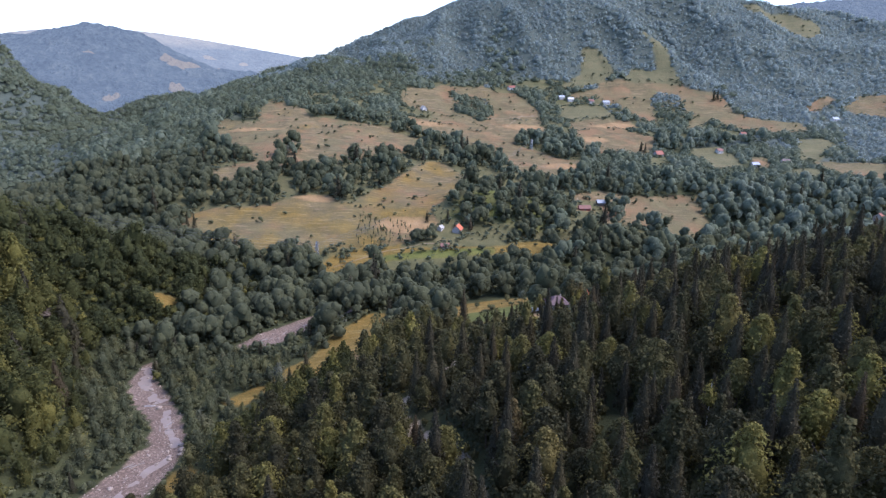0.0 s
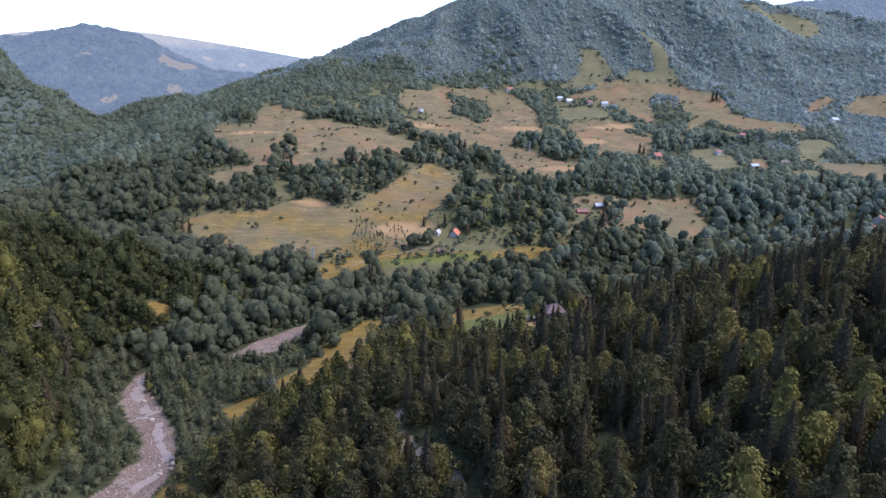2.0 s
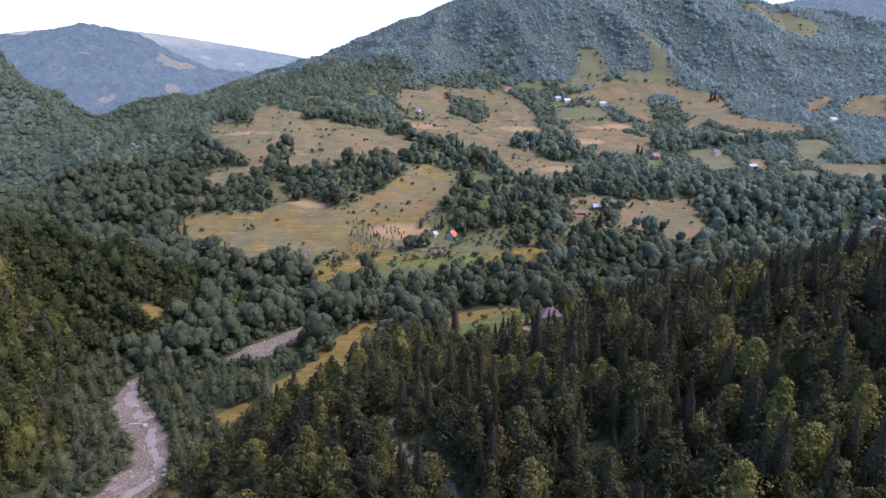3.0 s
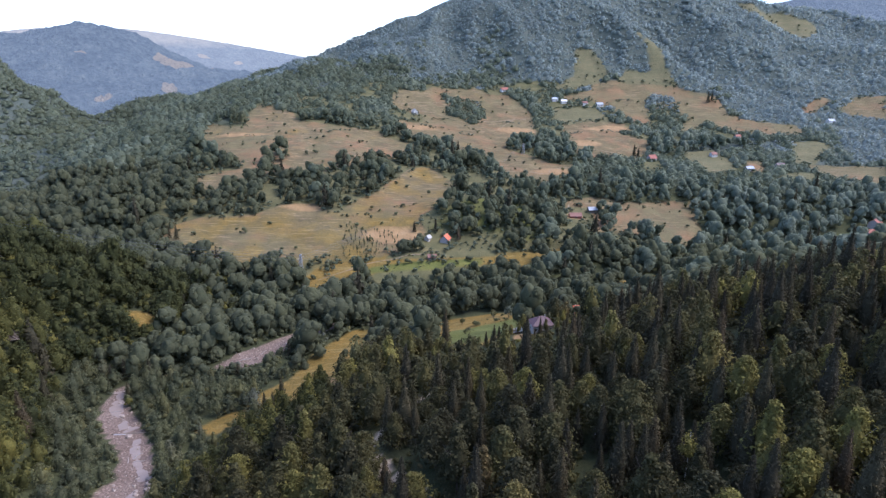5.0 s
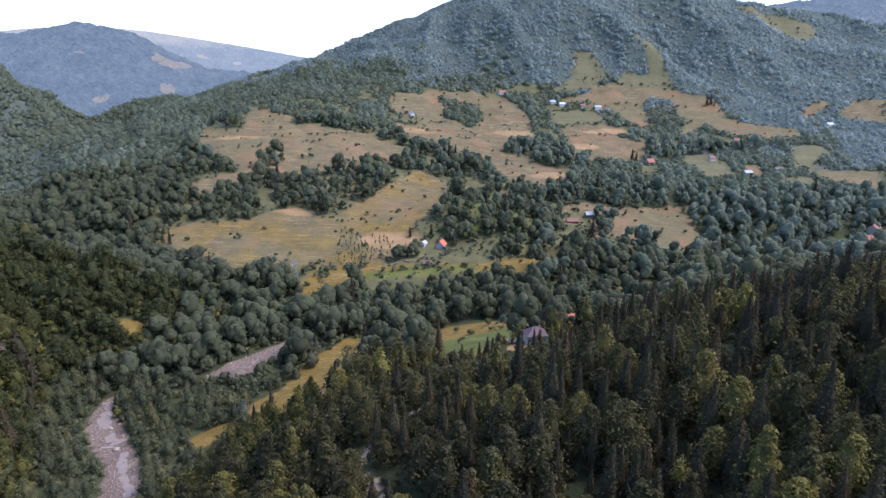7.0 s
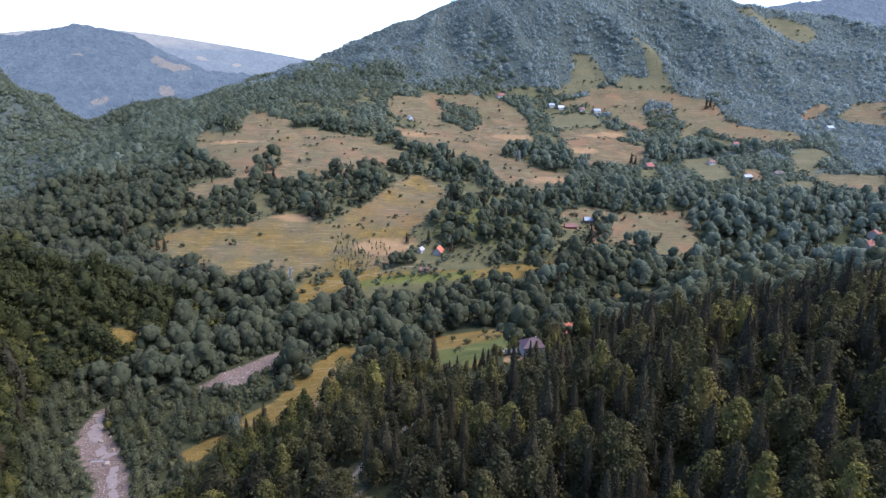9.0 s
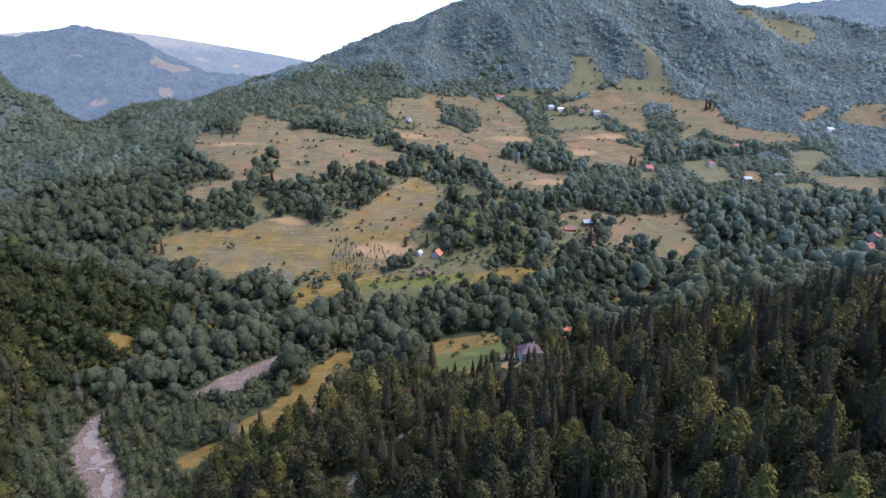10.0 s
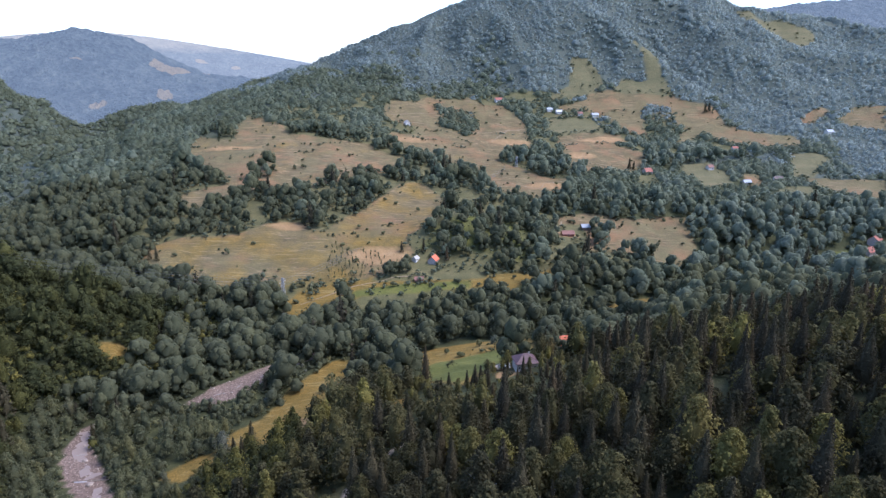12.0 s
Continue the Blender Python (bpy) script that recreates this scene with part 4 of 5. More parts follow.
def far_trees():
    x, y = spread_points(rng, 7.7, (-1250, 1300, 715, 1700))
    keep = in_view(x, y) & ((y < 1480) | (x < -150) | (x > 900)) & ((y > 880) | ((y > 720) & (inside(HILLSIDE, x, y) <= -25))) & ((x > -330) | (np.hypot(x, y) < 1140) | (rng.uniform(0, 1, len(x)) < 0.96)) & (open_ground(x, y) < -1.0) & kept(rng, x, y)
    x, y = x[keep], y[keep]
    z = elevation(x, y)
    kinds = []
    for k in range(6):
        r = np.random.default_rng(200 + k)
        v, f = dome(r, 5, 3, -0.25, 0.13)
        wide, tall = 5.4 + 0.4 * (k % 3), 4.6 + 0.6 * (k % 4)
        d = r.normal(0, 1, (17, 3))
        d[:, 2] = np.abs(d[:, 2]) * 0.9
        d /= np.linalg.norm(d, axis=1, keepdims=True)
        kinds.append(join([(v * [wide * 0.8, wide * 0.8, tall * 0.8] + [0, 0, 1.4], f), sprays(r, d * [wide, wide, tall] * r.uniform(0.78, 0.98, (17, 1)) + [0, 0, 1.6], d, 2.7)]))
    size = (0.55 + 0.95 * rng.uniform(0, 1, len(x)) ** 2.0) * (0.98 + 0.26 * ripple(x, y, 90, 12))
    which, tint, turn = rng.integers(0, 6, len(x)), rng.uniform(0, 1, len(x)), rng.uniform(0, 6, len(x))
    reach = np.hypot(x, y)
    size *= np.where((reach < 1150) & (x < -60), 1.1, 1.0)
    beyond = (x < -330) & (reach > 1140)
    size *= np.where(beyond, 1.28, 1.0)
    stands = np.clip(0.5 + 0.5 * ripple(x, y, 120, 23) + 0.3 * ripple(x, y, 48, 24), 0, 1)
    # The last term lightens the tint eastwards and farther off as painted haze.
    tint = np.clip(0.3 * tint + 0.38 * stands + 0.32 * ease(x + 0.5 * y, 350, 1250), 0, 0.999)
    # Past about 1.1 km the woods switch to the hazier palette.
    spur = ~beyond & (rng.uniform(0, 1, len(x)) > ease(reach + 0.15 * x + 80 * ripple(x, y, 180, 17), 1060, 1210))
    for name, some, mat, label in (("spur_woods", spur, hazy_hill_leaves, "dark green broad-leaved woods on the spur"), ("mountain_woods", ~beyond & ~spur, hazy_high_leaves, "dense haze-paled green broad-leaved woods on the mountain"), ("side_valley_woods", beyond, hazy_hill_leaves, "haze-paled green woods in the side valley behind the spur")):
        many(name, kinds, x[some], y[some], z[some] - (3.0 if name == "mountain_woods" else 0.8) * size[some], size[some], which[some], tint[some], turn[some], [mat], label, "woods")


far_trees()

# ---- things ----
def part(name, bm, mat, parent, label=""):
    me = bpy.data.meshes.new(name)
    bm.to_mesh(me)
    bm.free()
    me.materials.append(mat)
    ob = new(name, me)
    ob.parent = parent
    return tagged(ob, label)


def block(sx, sy, sz, x=0.0, y=0.0, z=0.0, bevel=0.03):
    """A box with eased edges, standing on z."""
    bm = bmesh.new()
    bmesh.ops.create_cube(bm, size=1)
    bmesh.ops.scale(bm, vec=(sx, sy, sz), verts=bm.verts)
    bmesh.ops.translate(bm, vec=(x, y, z + sz / 2), verts=bm.verts)
    if bevel:
        bmesh.ops.bevel(bm, geom=bm.edges[:], offset=bevel, segments=1, affect="EDGES")
    return bm


def solid(verts, faces):
    bm = bmesh.new()
    vs = [bm.verts.new(v) for v in verts]
    for f in faces:
        bm.faces.new([vs[i] for i in f])
    bmesh.ops.recalc_face_normals(bm, faces=bm.faces[:])
    return bm


def gable_body(w, d, h, rise):
    a, b = w / 2, d / 2
    v = [(-a, -b, -1.2), (a, -b, -1.2), (a, b, -1.2), (-a, b, -1.2), (-a, -b, h), (a, -b, h), (a, b, h), (-a, b, h), (-a, 0, h + rise), (a, 0, h + rise)]
    return solid(v, [(0, 1, 2, 3), (0, 1, 5, 4), (2, 3, 7, 6), (0, 4, 8, 7, 3), (1, 2, 6, 9, 5), (4, 5, 9, 8), (7, 8, 9, 6)])


def roof_slope(w, d, h, rise, side, over=0.6, thick=0.18):
    """One pitch of a gabled roof: a slab from the ridge to past the eaves."""
    a, b = w / 2 + over * 0.8, d / 2
    down = rise / b * over
    e = [(-a, side * (b + over), h - down), (a, side * (b + over), h - down), (a, 0, h + rise), (-a, 0, h + rise)]
    v = [(x, y, z + 0.05) for x, y, z in e] + [(x, y, z + 0.05 + thick) for x, y, z in e]
    return solid(v, [(0, 1, 2, 3), (4, 5, 6, 7), (0, 1, 5, 4), (1, 2, 6, 5), (2, 3, 7, 6), (3, 0, 4, 7)])


def hip_roof(w, d, h, rise, over=0.7, thick=0.2):
    a, b, r = w / 2 + over, d / 2 + over, max(0.3, (w - d) / 2)
    v = [(-a, -b, h), (a, -b, h), (a, b, h), (-a, b, h), (-r, 0, h + rise), (r, 0, h + rise)]
    v += [(x, y, z + thick) for x, y, z in v]
    return solid(v, [(0, 1, 2, 3), (6, 7, 11, 10), (7, 8, 11), (8, 9, 10, 11), (9, 6, 10), (0, 1, 7, 6), (1, 2, 8, 7), (2, 3, 9, 8), (3, 0, 6, 9)])


def house(name, x, y, turn, w, d, h, rise, wall, roof, label, category="house", hip=False, windows=3, chimney=True, up=0.0):
    """A small house with its long side along its own x: walls, roof, windows, door, chimney."""
    z = float(elevation(x, y)) + up
    ob = empty_thing(name, x, y, z, label, category, turn=turn)
    part("wall", block(w, d, h + 1.2, 0, 0, -1.2, 0.04) if hip else gable_body(w, d, h, rise), wall, ob)
    if hip:
        part("roof", hip_roof(w, d, h, rise), roof, ob)
    else:
        part("roof", roof_slope(w, d, h, rise, -1), roof, ob)
        part("roof", roof_slope(w, d, h, rise, 1), roof, ob)
    for side in (-1, 1):
        for k in range(windows):
            px = (k + 0.5) / windows * w - w / 2
            if side < 0 and k == windows // 2 and windows > 1:
                part("door", block(1.0, 0.12, 2.05, px, side * (d / 2 + 0.03), 0.0, 0.02), old_wood, ob)
                continue
            frame_ob = part("window", block(1.15, 0.14, 1.35, px, side * (d / 2 + 0.02), h * 0.36, 0.02), white_wall, ob)
            part("pane", block(0.95, 0.04, 1.15, px, side * (d / 2 + 0.1), h * 0.36 + 0.1, 0.0), dark_glass, frame_ob, "dark window glass")
    if chimney:
        part("chimney", block(0.6, 0.6, 1.5, w * 0.2, d * 0.08, h + rise * 0.72, 0.03), concrete, ob)
    return ob


house("farmhouse", 53, 309, 8, 11, 9, 4.4, 3.8, plaster, plum_tile, "pale farmhouse with a plum-brown hipped roof by the meadow", hip=True, windows=4)
house("shed", 38, 317, 20, 4.6, 3.6, 2.2, 1.1, old_wood, drift, "small wooden shed with a whitish sheet roof in the farmyard", "shed", windows=1, chimney=False)
house("shed", 43, 318, 12, 5, 3.8, 2.2, 1.1, brown_tile, tin_roof, "small reddish shed with a pale tin roof in the farmyard", "shed", windows=1, chimney=False)
house("cottage", 87, 380, 15, 7, 6.5, 3.2, 4.4, plaster, orange_tile, "cottage with a steep bright orange roof behind spruces", windows=2)
house("cottage", -45, 958, 118, 8, 7, 3.4, 3.6, white_wall, concrete, "small white house with a pale roof on the terraces", windows=2)
house("cottage", 103, 1072, 20, 12, 8, 3.2, 3.0, white_wall, red_tile, "whitewashed house with a faded reddish roof on the high pasture", windows=2)
for hx, hy, hw, roof, text in ((185, 1047, 9, tin_roof, "hill cottage with a pale tin roof in the hamlet"), (200, 1042, 10, white_wall, "hill cottage with a whitish sheet roof in the hamlet"),
                               (233, 1034, 8, brown_tile, "brown-roofed barn in the hill hamlet"), (257, 1032, 11, tin_roof, "long hill cottage with a grey roof beside trees")):
    house("cottage", hx, hy, 12, hw, 7, 2.8, 2.6, white_wall, roof, text, windows=2)
house("cottage", 277, 812, 25, 11, 9, 3.4, 4.0, plaster, red_tile, "house with a red tiled roof among the trees", windows=3)
house("cottage", 367, 831, 15, 8, 7, 3.0, 2.6, white_wall, brown_tile, "small white cottage at the edge of a field", windows=2)
house("house", 437, 789, 8, 11, 8, 4.6, 3.0, white_wall, plum_tile, "white two-storey house with a dark roof", windows=3)
house("cottage", 394, 782, 10, 10, 7, 2.6, 2.4, plaster, tin_roof, "low house with a light grey roof", windows=2)
house("barn", 160, 637, 4, 11, 7, 2.8, 2.6, old_wood, tin_roof, "wooden barn with a blue-grey tin roof on the pasture", "barn", windows=1, chimney=False)
house("barn", 136, 614, 2, 12, 7, 2.4, 2.6, red_tile, brown_tile, "low red-brown barn with a weathered tiled roof", "barn", windows=1, chimney=False)
house("cottage", 1, 537, 70, 8.5, 7.5, 2.4, 3.6, plaster, orange_tile, "cottage with an orange-red roof beside the orchard", windows=2)
house("shed", -15, 538, 60, 5.5, 4.4, 2.0, 2.0, white_wall, concrete, "pale shed with a whitish roof beside the orchard", "shed", windows=1, chimney=False)
house("hut", -11, 506, 10, 7, 5, 2.2, 1.8, old_wood, brown_tile, "small weathered wooden hut at the meadow's edge", "hut", windows=1, chimney=False)
house("house", 452, 622, 20, 12, 9, 4.0, 4.2, plaster, red_tile, "village house with a red tiled roof", windows=3)
house("house", 468, 640, 40, 13, 10, 5.0, 4.0, plaster, red_tile, "larger village house with a red tiled roof", windows=3)
house("cottage", 600, 962, 15, 11, 8, 3.0, 2.8, white_wall, tin_roof, "pale cottage on the high eastern field", windows=2)
house("cottage", 432, 905, 10, 8, 6, 2.8, 2.2, white_wall, red_tile, "tiny white cottage below the ridge woods", windows=2)


def beam(a, b, r):
    """A thin four-sided bar from a to b."""
    bm = bmesh.new()
    a, b = Vector(a), Vector(b)
    bmesh.ops.create_cone(bm, cap_ends=True, segments=4, radius1=r, radius2=r, depth=(b - a).length)
    m = Matrix.Translation((a + b) / 2) @ (b - a).to_track_quat("Z", "Y").to_matrix().to_4x4()
    bmesh.ops.transform(bm, matrix=m, verts=bm.verts)
    return bm


def lattice_pylon(x, y, height, turn, label):
    z = float(elevation(x, y))
    ob = empty_thing("pylon", x, y, z, label, "pylon", turn=turn)
    half = lambda h: 1.5 * (1 - h / height) + 0.28
    for sx, sy in ((-1, -1), (1, -1), (1, 1), (-1, 1)):
        part("leg", beam((sx * half(0), sy * half(0), -0.5), (sx * half(height), sy * half(height), height), 0.2), steel, ob)
    for k in range(7):
        h0, h1 = height * k / 7, height * (k + 1) / 7
        for (ax, ay), (bx, by) in (((-1, -1), (1, -1)), ((1, -1), (1, 1)), ((1, 1), (-1, 1)), ((-1, 1), (-1, -1))):
            part("brace", beam((ax * half(h0), ay * half(h0), h0), (bx * half(h1), by * half(h1), h1), 0.11), steel, ob)
    ends = []
    for h, reach in ((height * 0.72, 3.4), (height * 0.84, 4.2), (height * 0.95, 2.6)):
        part("crossarm", beam((-reach, 0, h), (reach, 0, h), 0.2), steel, ob)
        for s in (-1, 1):
            part("insulator", beam((s * reach, 0, h), (s * reach, 0, h - 0.9), 0.09), dark_paint, ob)
            ends.append(pose(x, y, z, 0, 0, turn) @ Vector((s * reach, 0, h - 0.9)))
    return ends


def wire(a, b, sag, label):
    n = 24
    cu = bpy.data.curves.new("power_line", "CURVE")
    cu.dimensions, cu.bevel_depth, cu.bevel_resolution = "3D", 0.035, 0
    sp = cu.splines.new("POLY")
    sp.points.add(n)
    for k in range(n + 1):
        t = k / n
        p = a.lerp(b, t)
        sp.points[k].co = (p.x, p.y, p.z - sag * 4 * t * (1 - t), 1)
    cu.materials.append(dark_paint)
    tagged(new("power_line", cu), label, "cable", "power lines")


line_a = lattice_pylon(-118, 474, 21, 68, "grey steel lattice pylon at the foot of the pasture")
line_b = lattice_pylon(107, 824, 15, 58, "small grey steel pylon on the terraces")
line_c = lattice_pylon(-430, 330, 21, 60, "grey steel lattice pylon on the wooded ridge")
for k in range(6):
    wire(line_a[k], line_c[k], 9, "thin dark power line hanging between pylons")
    wire(line_a[k], line_b[k], 11, "thin dark power line hanging between pylons")


def birch(x, y, turn):
    """A tall birch with a bare white stem and a thin, light crown."""
    r = np.random.default_rng(77)
    ob = empty_thing("birch_tree", x, y, float(elevation(x, y)) - 0.2, "slender birch with a white trunk and sparse yellow-green crown", "tree", turn=turn)
    v, f = cone_mesh(19, 0.2, 0.04, 7, r, 0.1, 6)
    child("trunk", quick_mesh("birch_trunk", v, f, [pale_bark]), ob, "white birch trunk")
    v, f = leafy_crown(r, 20, 2.9, 9, 46, 6, 3, 0.7, 0.42, 0.5)
    child("crown", quick_mesh("birch_crown", v, f, [beech_leaves]), ob)


birch(66, 142, 20)


# ---- bushes and young trees on the meadows ----
def bush_kind(seed, height, spread, mat, name, label, group):
    r = np.random.default_rng(seed)
    ob = empty_thing(name, 0, 0, -900, label, "bush" if name == "bush" else "tree", group)
    v, f = cone_mesh(height * 0.5, 0.09, 0.04, 5, r, 0.03, 2)
    child("stem", quick_mesh(name + "_stem", v, f, [bark]), ob)
    v, f = leafy_crown(r, height, spread, 4, 16, 7, 3, 0.55, 0.0)
    child("crown", quick_mesh(name + "_crown", v, f, [mat]), ob)
    return ob


def scatter(kinds, x, y, low, high, seed):
    r = np.random.default_rng(seed)
    z = elevation(x, y)
    for n, (px, py, pz) in enumerate(zip(x, y, z)):
        s = float(r.uniform(low, high))
        m = pose(px, py, pz - 0.15, 0, 0, float(r.uniform(0, 360))) @ Matrix.Diagonal((s, s, s * float(r.uniform(0.8, 1.25)), 1))
        if n < len(kinds):
            kinds[n].matrix_basis = m
        else:
            copy_thing(kinds[int(r.integers(len(kinds)))], Matrix.Identity(4)).matrix_basis = m


def meadow_bushes():
    r = np.random.default_rng(21)
    kinds = [bush_kind(300 + k, 3.2, 2.0, alder_leaves, "bush", "dark green round bush on the dry meadow", "bushes on the meadows") for k in range(4)]
    xs, ys = [], []
    for name, count in (("upper_pasture", 46), ("high_terraces", 62), ("long_terrace", 30), ("ploughed_terrace", 10), ("great_pasture", 40), ("hedge_band", 26), ("foot_meadow", 12), ("east_pasture", 40), ("gully_grass", 12), ("farm_meadow", 5), ("summit_field", 8)):
        outline = FIELDS[name][1]
        ox, oy = [p[0] for p in outline], [p[1] for p in outline]
        got = 0
        while got < count:
            px, py = float(r.uniform(min(ox), max(ox))), float(r.uniform(min(oy), max(oy)))
            if inside(outline, px, py) > 2 and along(FOOTPATHS[0], px, py)[0] > 3 and abs(px - 52) + abs(py - 311) > 20:
                xs.append(px)
                ys.append(py)
                got += 1
    scatter(kinds, np.array(xs), np.array(ys), 0.45, 1.6, 22)
    kinds = [bush_kind(320 + k, 5.4, 0.8, alder_leaves, "fruit_tree", "slender young orchard tree in a loose row", "orchard") for k in range(3)]
    x, y = spread_points(r, 4.6, (-92, -12, 510, 566))
    keep = (inside(FIELDS["great_pasture"][1], x, y) > 1.5) & (r.uniform(0, 1, len(x)) < 0.75) & (y < 560 - 0.3 * (x + 92))
    scatter(kinds, x[keep], y[keep], 0.5, 1.1, 23)


meadow_bushes()


# ---- the river: water, stones, drift wood ----
def ribbon(name, line, offset, width, lift, mat, label, category):
    p = np.array(line, float)
    t = np.linspace(0, len(p) - 1, (len(p) - 1) * 8 + 1)
    c = np.stack([np.interp(t, np.arange(len(p)), p[:, k]) for k in (0, 1)], -1)
    for _ in range(6):
        c[1:-1] = (c[:-2] + c[1:-1] * 2 + c[2:]) / 4
    d = np.gradient(c, axis=0)
    nrm = np.stack([-d[:, 1], d[:, 0]], -1) / np.hypot(*d.T)[:, None]
    wob = np.sin(t * 2.1) * 0.9 + np.sin(t * 5.3) * 0.4
    rows = []
    for s in (-1, 0, 1):
        q = c + nrm * (offset + wob + s * (width / 2) * (1 + 0.25 * np.sin(t * 3.7 + s)))[:, None]
        rows.append(np.column_stack([q, np.full(len(q), 0.0)]))
    mid = elevation(rows[1][:, 0], rows[1][:, 1])
    for k in range(3):
        rows[k][:, 2] = mid + lift - (0.12 if k != 1 else 0)
    v = np.concatenate(rows)
    n = len(c)
    k = np.arange(n - 1)
    f = np.concatenate([np.stack([k, k + 1, k + n + 1, k + n], -1), np.stack([k + n, k + n + 1, k + 2 * n + 1, k + 2 * n], -1)])
    return tagged(new(name, quick_mesh(name, v, f, [mat])), label, category, kind="structure")


ribbon("water", [(-158, 60), (-150, 150), (-147, 190), (-141, 206), (-137, 214), (-134, 224), (-139, 235), (-148, 250), (-154, 259)], 0, 4.2, 0.12, water_mat, "shallow silty stream running over the gravel bed", "river")
ribbon("water", [(-158, 268), (-171, 280), (-181, 294), (-185, 306)], 0, 7.0, 0.12, water_mat, "smooth shallow pool above the weir", "river")


def river_stones():
    r = np.random.default_rng(5)
    v0, f0 = dome(r, 6, 3, -0.5, 0.25)
    xs, ys = spread_points(r, 1.9, (-205, -80, 140, 390))
    d, run = along(RIVER, xs, ys)
    keep = (d < bed_width(run) + 1) & (r.uniform(0, 1, len(xs)) < 0.55)
    xs, ys = xs[keep], ys[keep]
    size = r.uniform(0.16, 0.42, len(xs)) * np.where(r.uniform(0, 1, len(xs)) < 0.08, 2.3, 1)
    kinds = [(dome(np.random.default_rng(400 + k), 6, 3, -0.5, 0.25)[0] * [1.2, 0.9, 0.6], f0) for k in range(5)]
    many("river_stones", kinds, xs, ys, elevation(xs, ys), size, r.integers(0, 5, len(xs)), r.uniform(0, 1, len(xs)), r.uniform(0, 6, len(xs)), [stone_mat], "grey rounded stones strewn over the gravel bed", "stones")
    for bx, by, s in ((-131, 226, 1.6), (-133, 230, 1.3), (-130, 222, 1.2), (-134, 219, 1.0), (-158, 262, 1.4), (-150, 199, 1.1), (-170, 280, 1.0)):
        v, f = dome(np.random.default_rng(int(bx * -7 + by)), 9, 5, -0.6, 0.14)
        ob = new("boulder", quick_mesh("boulder", v * [s * 1.2, s, s * 0.7], f, [stone_mat]))
        ob.location = (bx, by, float(elevation(bx, by)) + 0.2 * s)
        tagged(ob, "large grey boulder in the river bed", "boulder", "river boulders")
    for lx, ly, turn, length in ((-149, 213, 35, 6.5), (-151, 212, 50, 5), (-147, 244, 70, 5.5), (-146, 242, 15, 5), (-148, 241, 110, 4.4), (-147, 246, 40, 3.6), (-178, 284, 20, 5), (-128, 343, 30, 7), (-118, 352, 60, 6), (-107, 366, 40, 5)):
        v, f = cone_mesh(length, 0.22, 0.1, 7, np.random.default_rng(int(length * 100)), 0.12, 5)
        ob = new("driftwood_log", quick_mesh("driftwood_log", v, f, [drift]))
        ob.matrix_basis = pose(lx, ly, float(elevation(lx, ly)) + 0.25, 0, 87, turn)
        tagged(ob, "bleached driftwood log lying on the gravel", "log", "driftwood")
    bm = block(18, 1.0, 1.0, 0, 0, 0, 0.18)
    ob = new("weir")
    ob.matrix_basis = pose(-159, 265, -3.1, 0, 0, 4)
    tagged(ob, "low stone weir across the stream with white water", "weir")
    part("sill", bm, old_rock, ob)
    part("white_water", block(6.0, 0.8, 0.35, -4.5, -0.8, 0.7, 0.15), foam_mat, ob, "foaming white water below the sill")


river_stones()


# ---- hedges, footpaths and single trees on the hillside ----
HEDGES = [
    [(-69, 903), (5, 910), (54, 887)], [(-42, 946), (14, 951), (55, 908)], [(66, 953), (101, 960), (140, 955)], [(191, 972), (238, 983), (285, 975)], [(182, 921), (236, 935), (293, 924)],
    [(-319, 820), (-254, 806), (-168, 818), (-113, 858)], [(-278, 776), (-225, 777), (-151, 805)], [(198, 615), (225, 615)], [(-110, 506), (-71, 507), (-42, 512)], [(75, 849), (136, 836), (172, 786)],
    [(-100, 569), (-58, 588), (-25, 602)], [(240, 1044), (300, 1044), (360, 1042)], [(13, 346), (20, 370), (34, 384), (46, 374), (55, 352)],
]


def hedge(line, seed):
    """A ragged row of low shrubs along a field bank, with gaps."""
    r = np.random.default_rng(seed)
    p = np.array(line, float)
    run = np.r_[0, np.cumsum(np.hypot(*np.diff(p, axis=0).T))]
    s = np.arange(0, run[-1], 1.7)
    s = s[np.sin(s / 9.0 + seed) + r.normal(0, 0.7, len(s)) > 0.15]
    x, y = (np.interp(s, run, p[:, k]) + r.normal(0, 2.0, len(s)) for k in (0, 1))
    kinds = [leafy_crown(np.random.default_rng(500 + k), 2.4, 1.5, 2, 8, 5, 3, 0.8, 0.0, 0.8) for k in range(3)]
    parts = []
    for px, py, pz in zip(x, y, elevation(x, y)):
        v, f = kinds[int(r.integers(3))]
        k = 0.3 + 1.2 * r.uniform() ** 2
        parts.append((v * [k * 1.1, k * 1.1, k] + [px, py, pz - 0.2], f))
    v, f = join(parts)
    tagged(new("hedge", quick_mesh("hedge", v, f, [hazy_hill_leaves if p[0, 1] > 700 else alder_leaves])), "ragged row of low shrubs along a field bank", "hedge", "field hedges")


for _k, _line in enumerate(HEDGES):
    hedge(_line, 40 + _k)


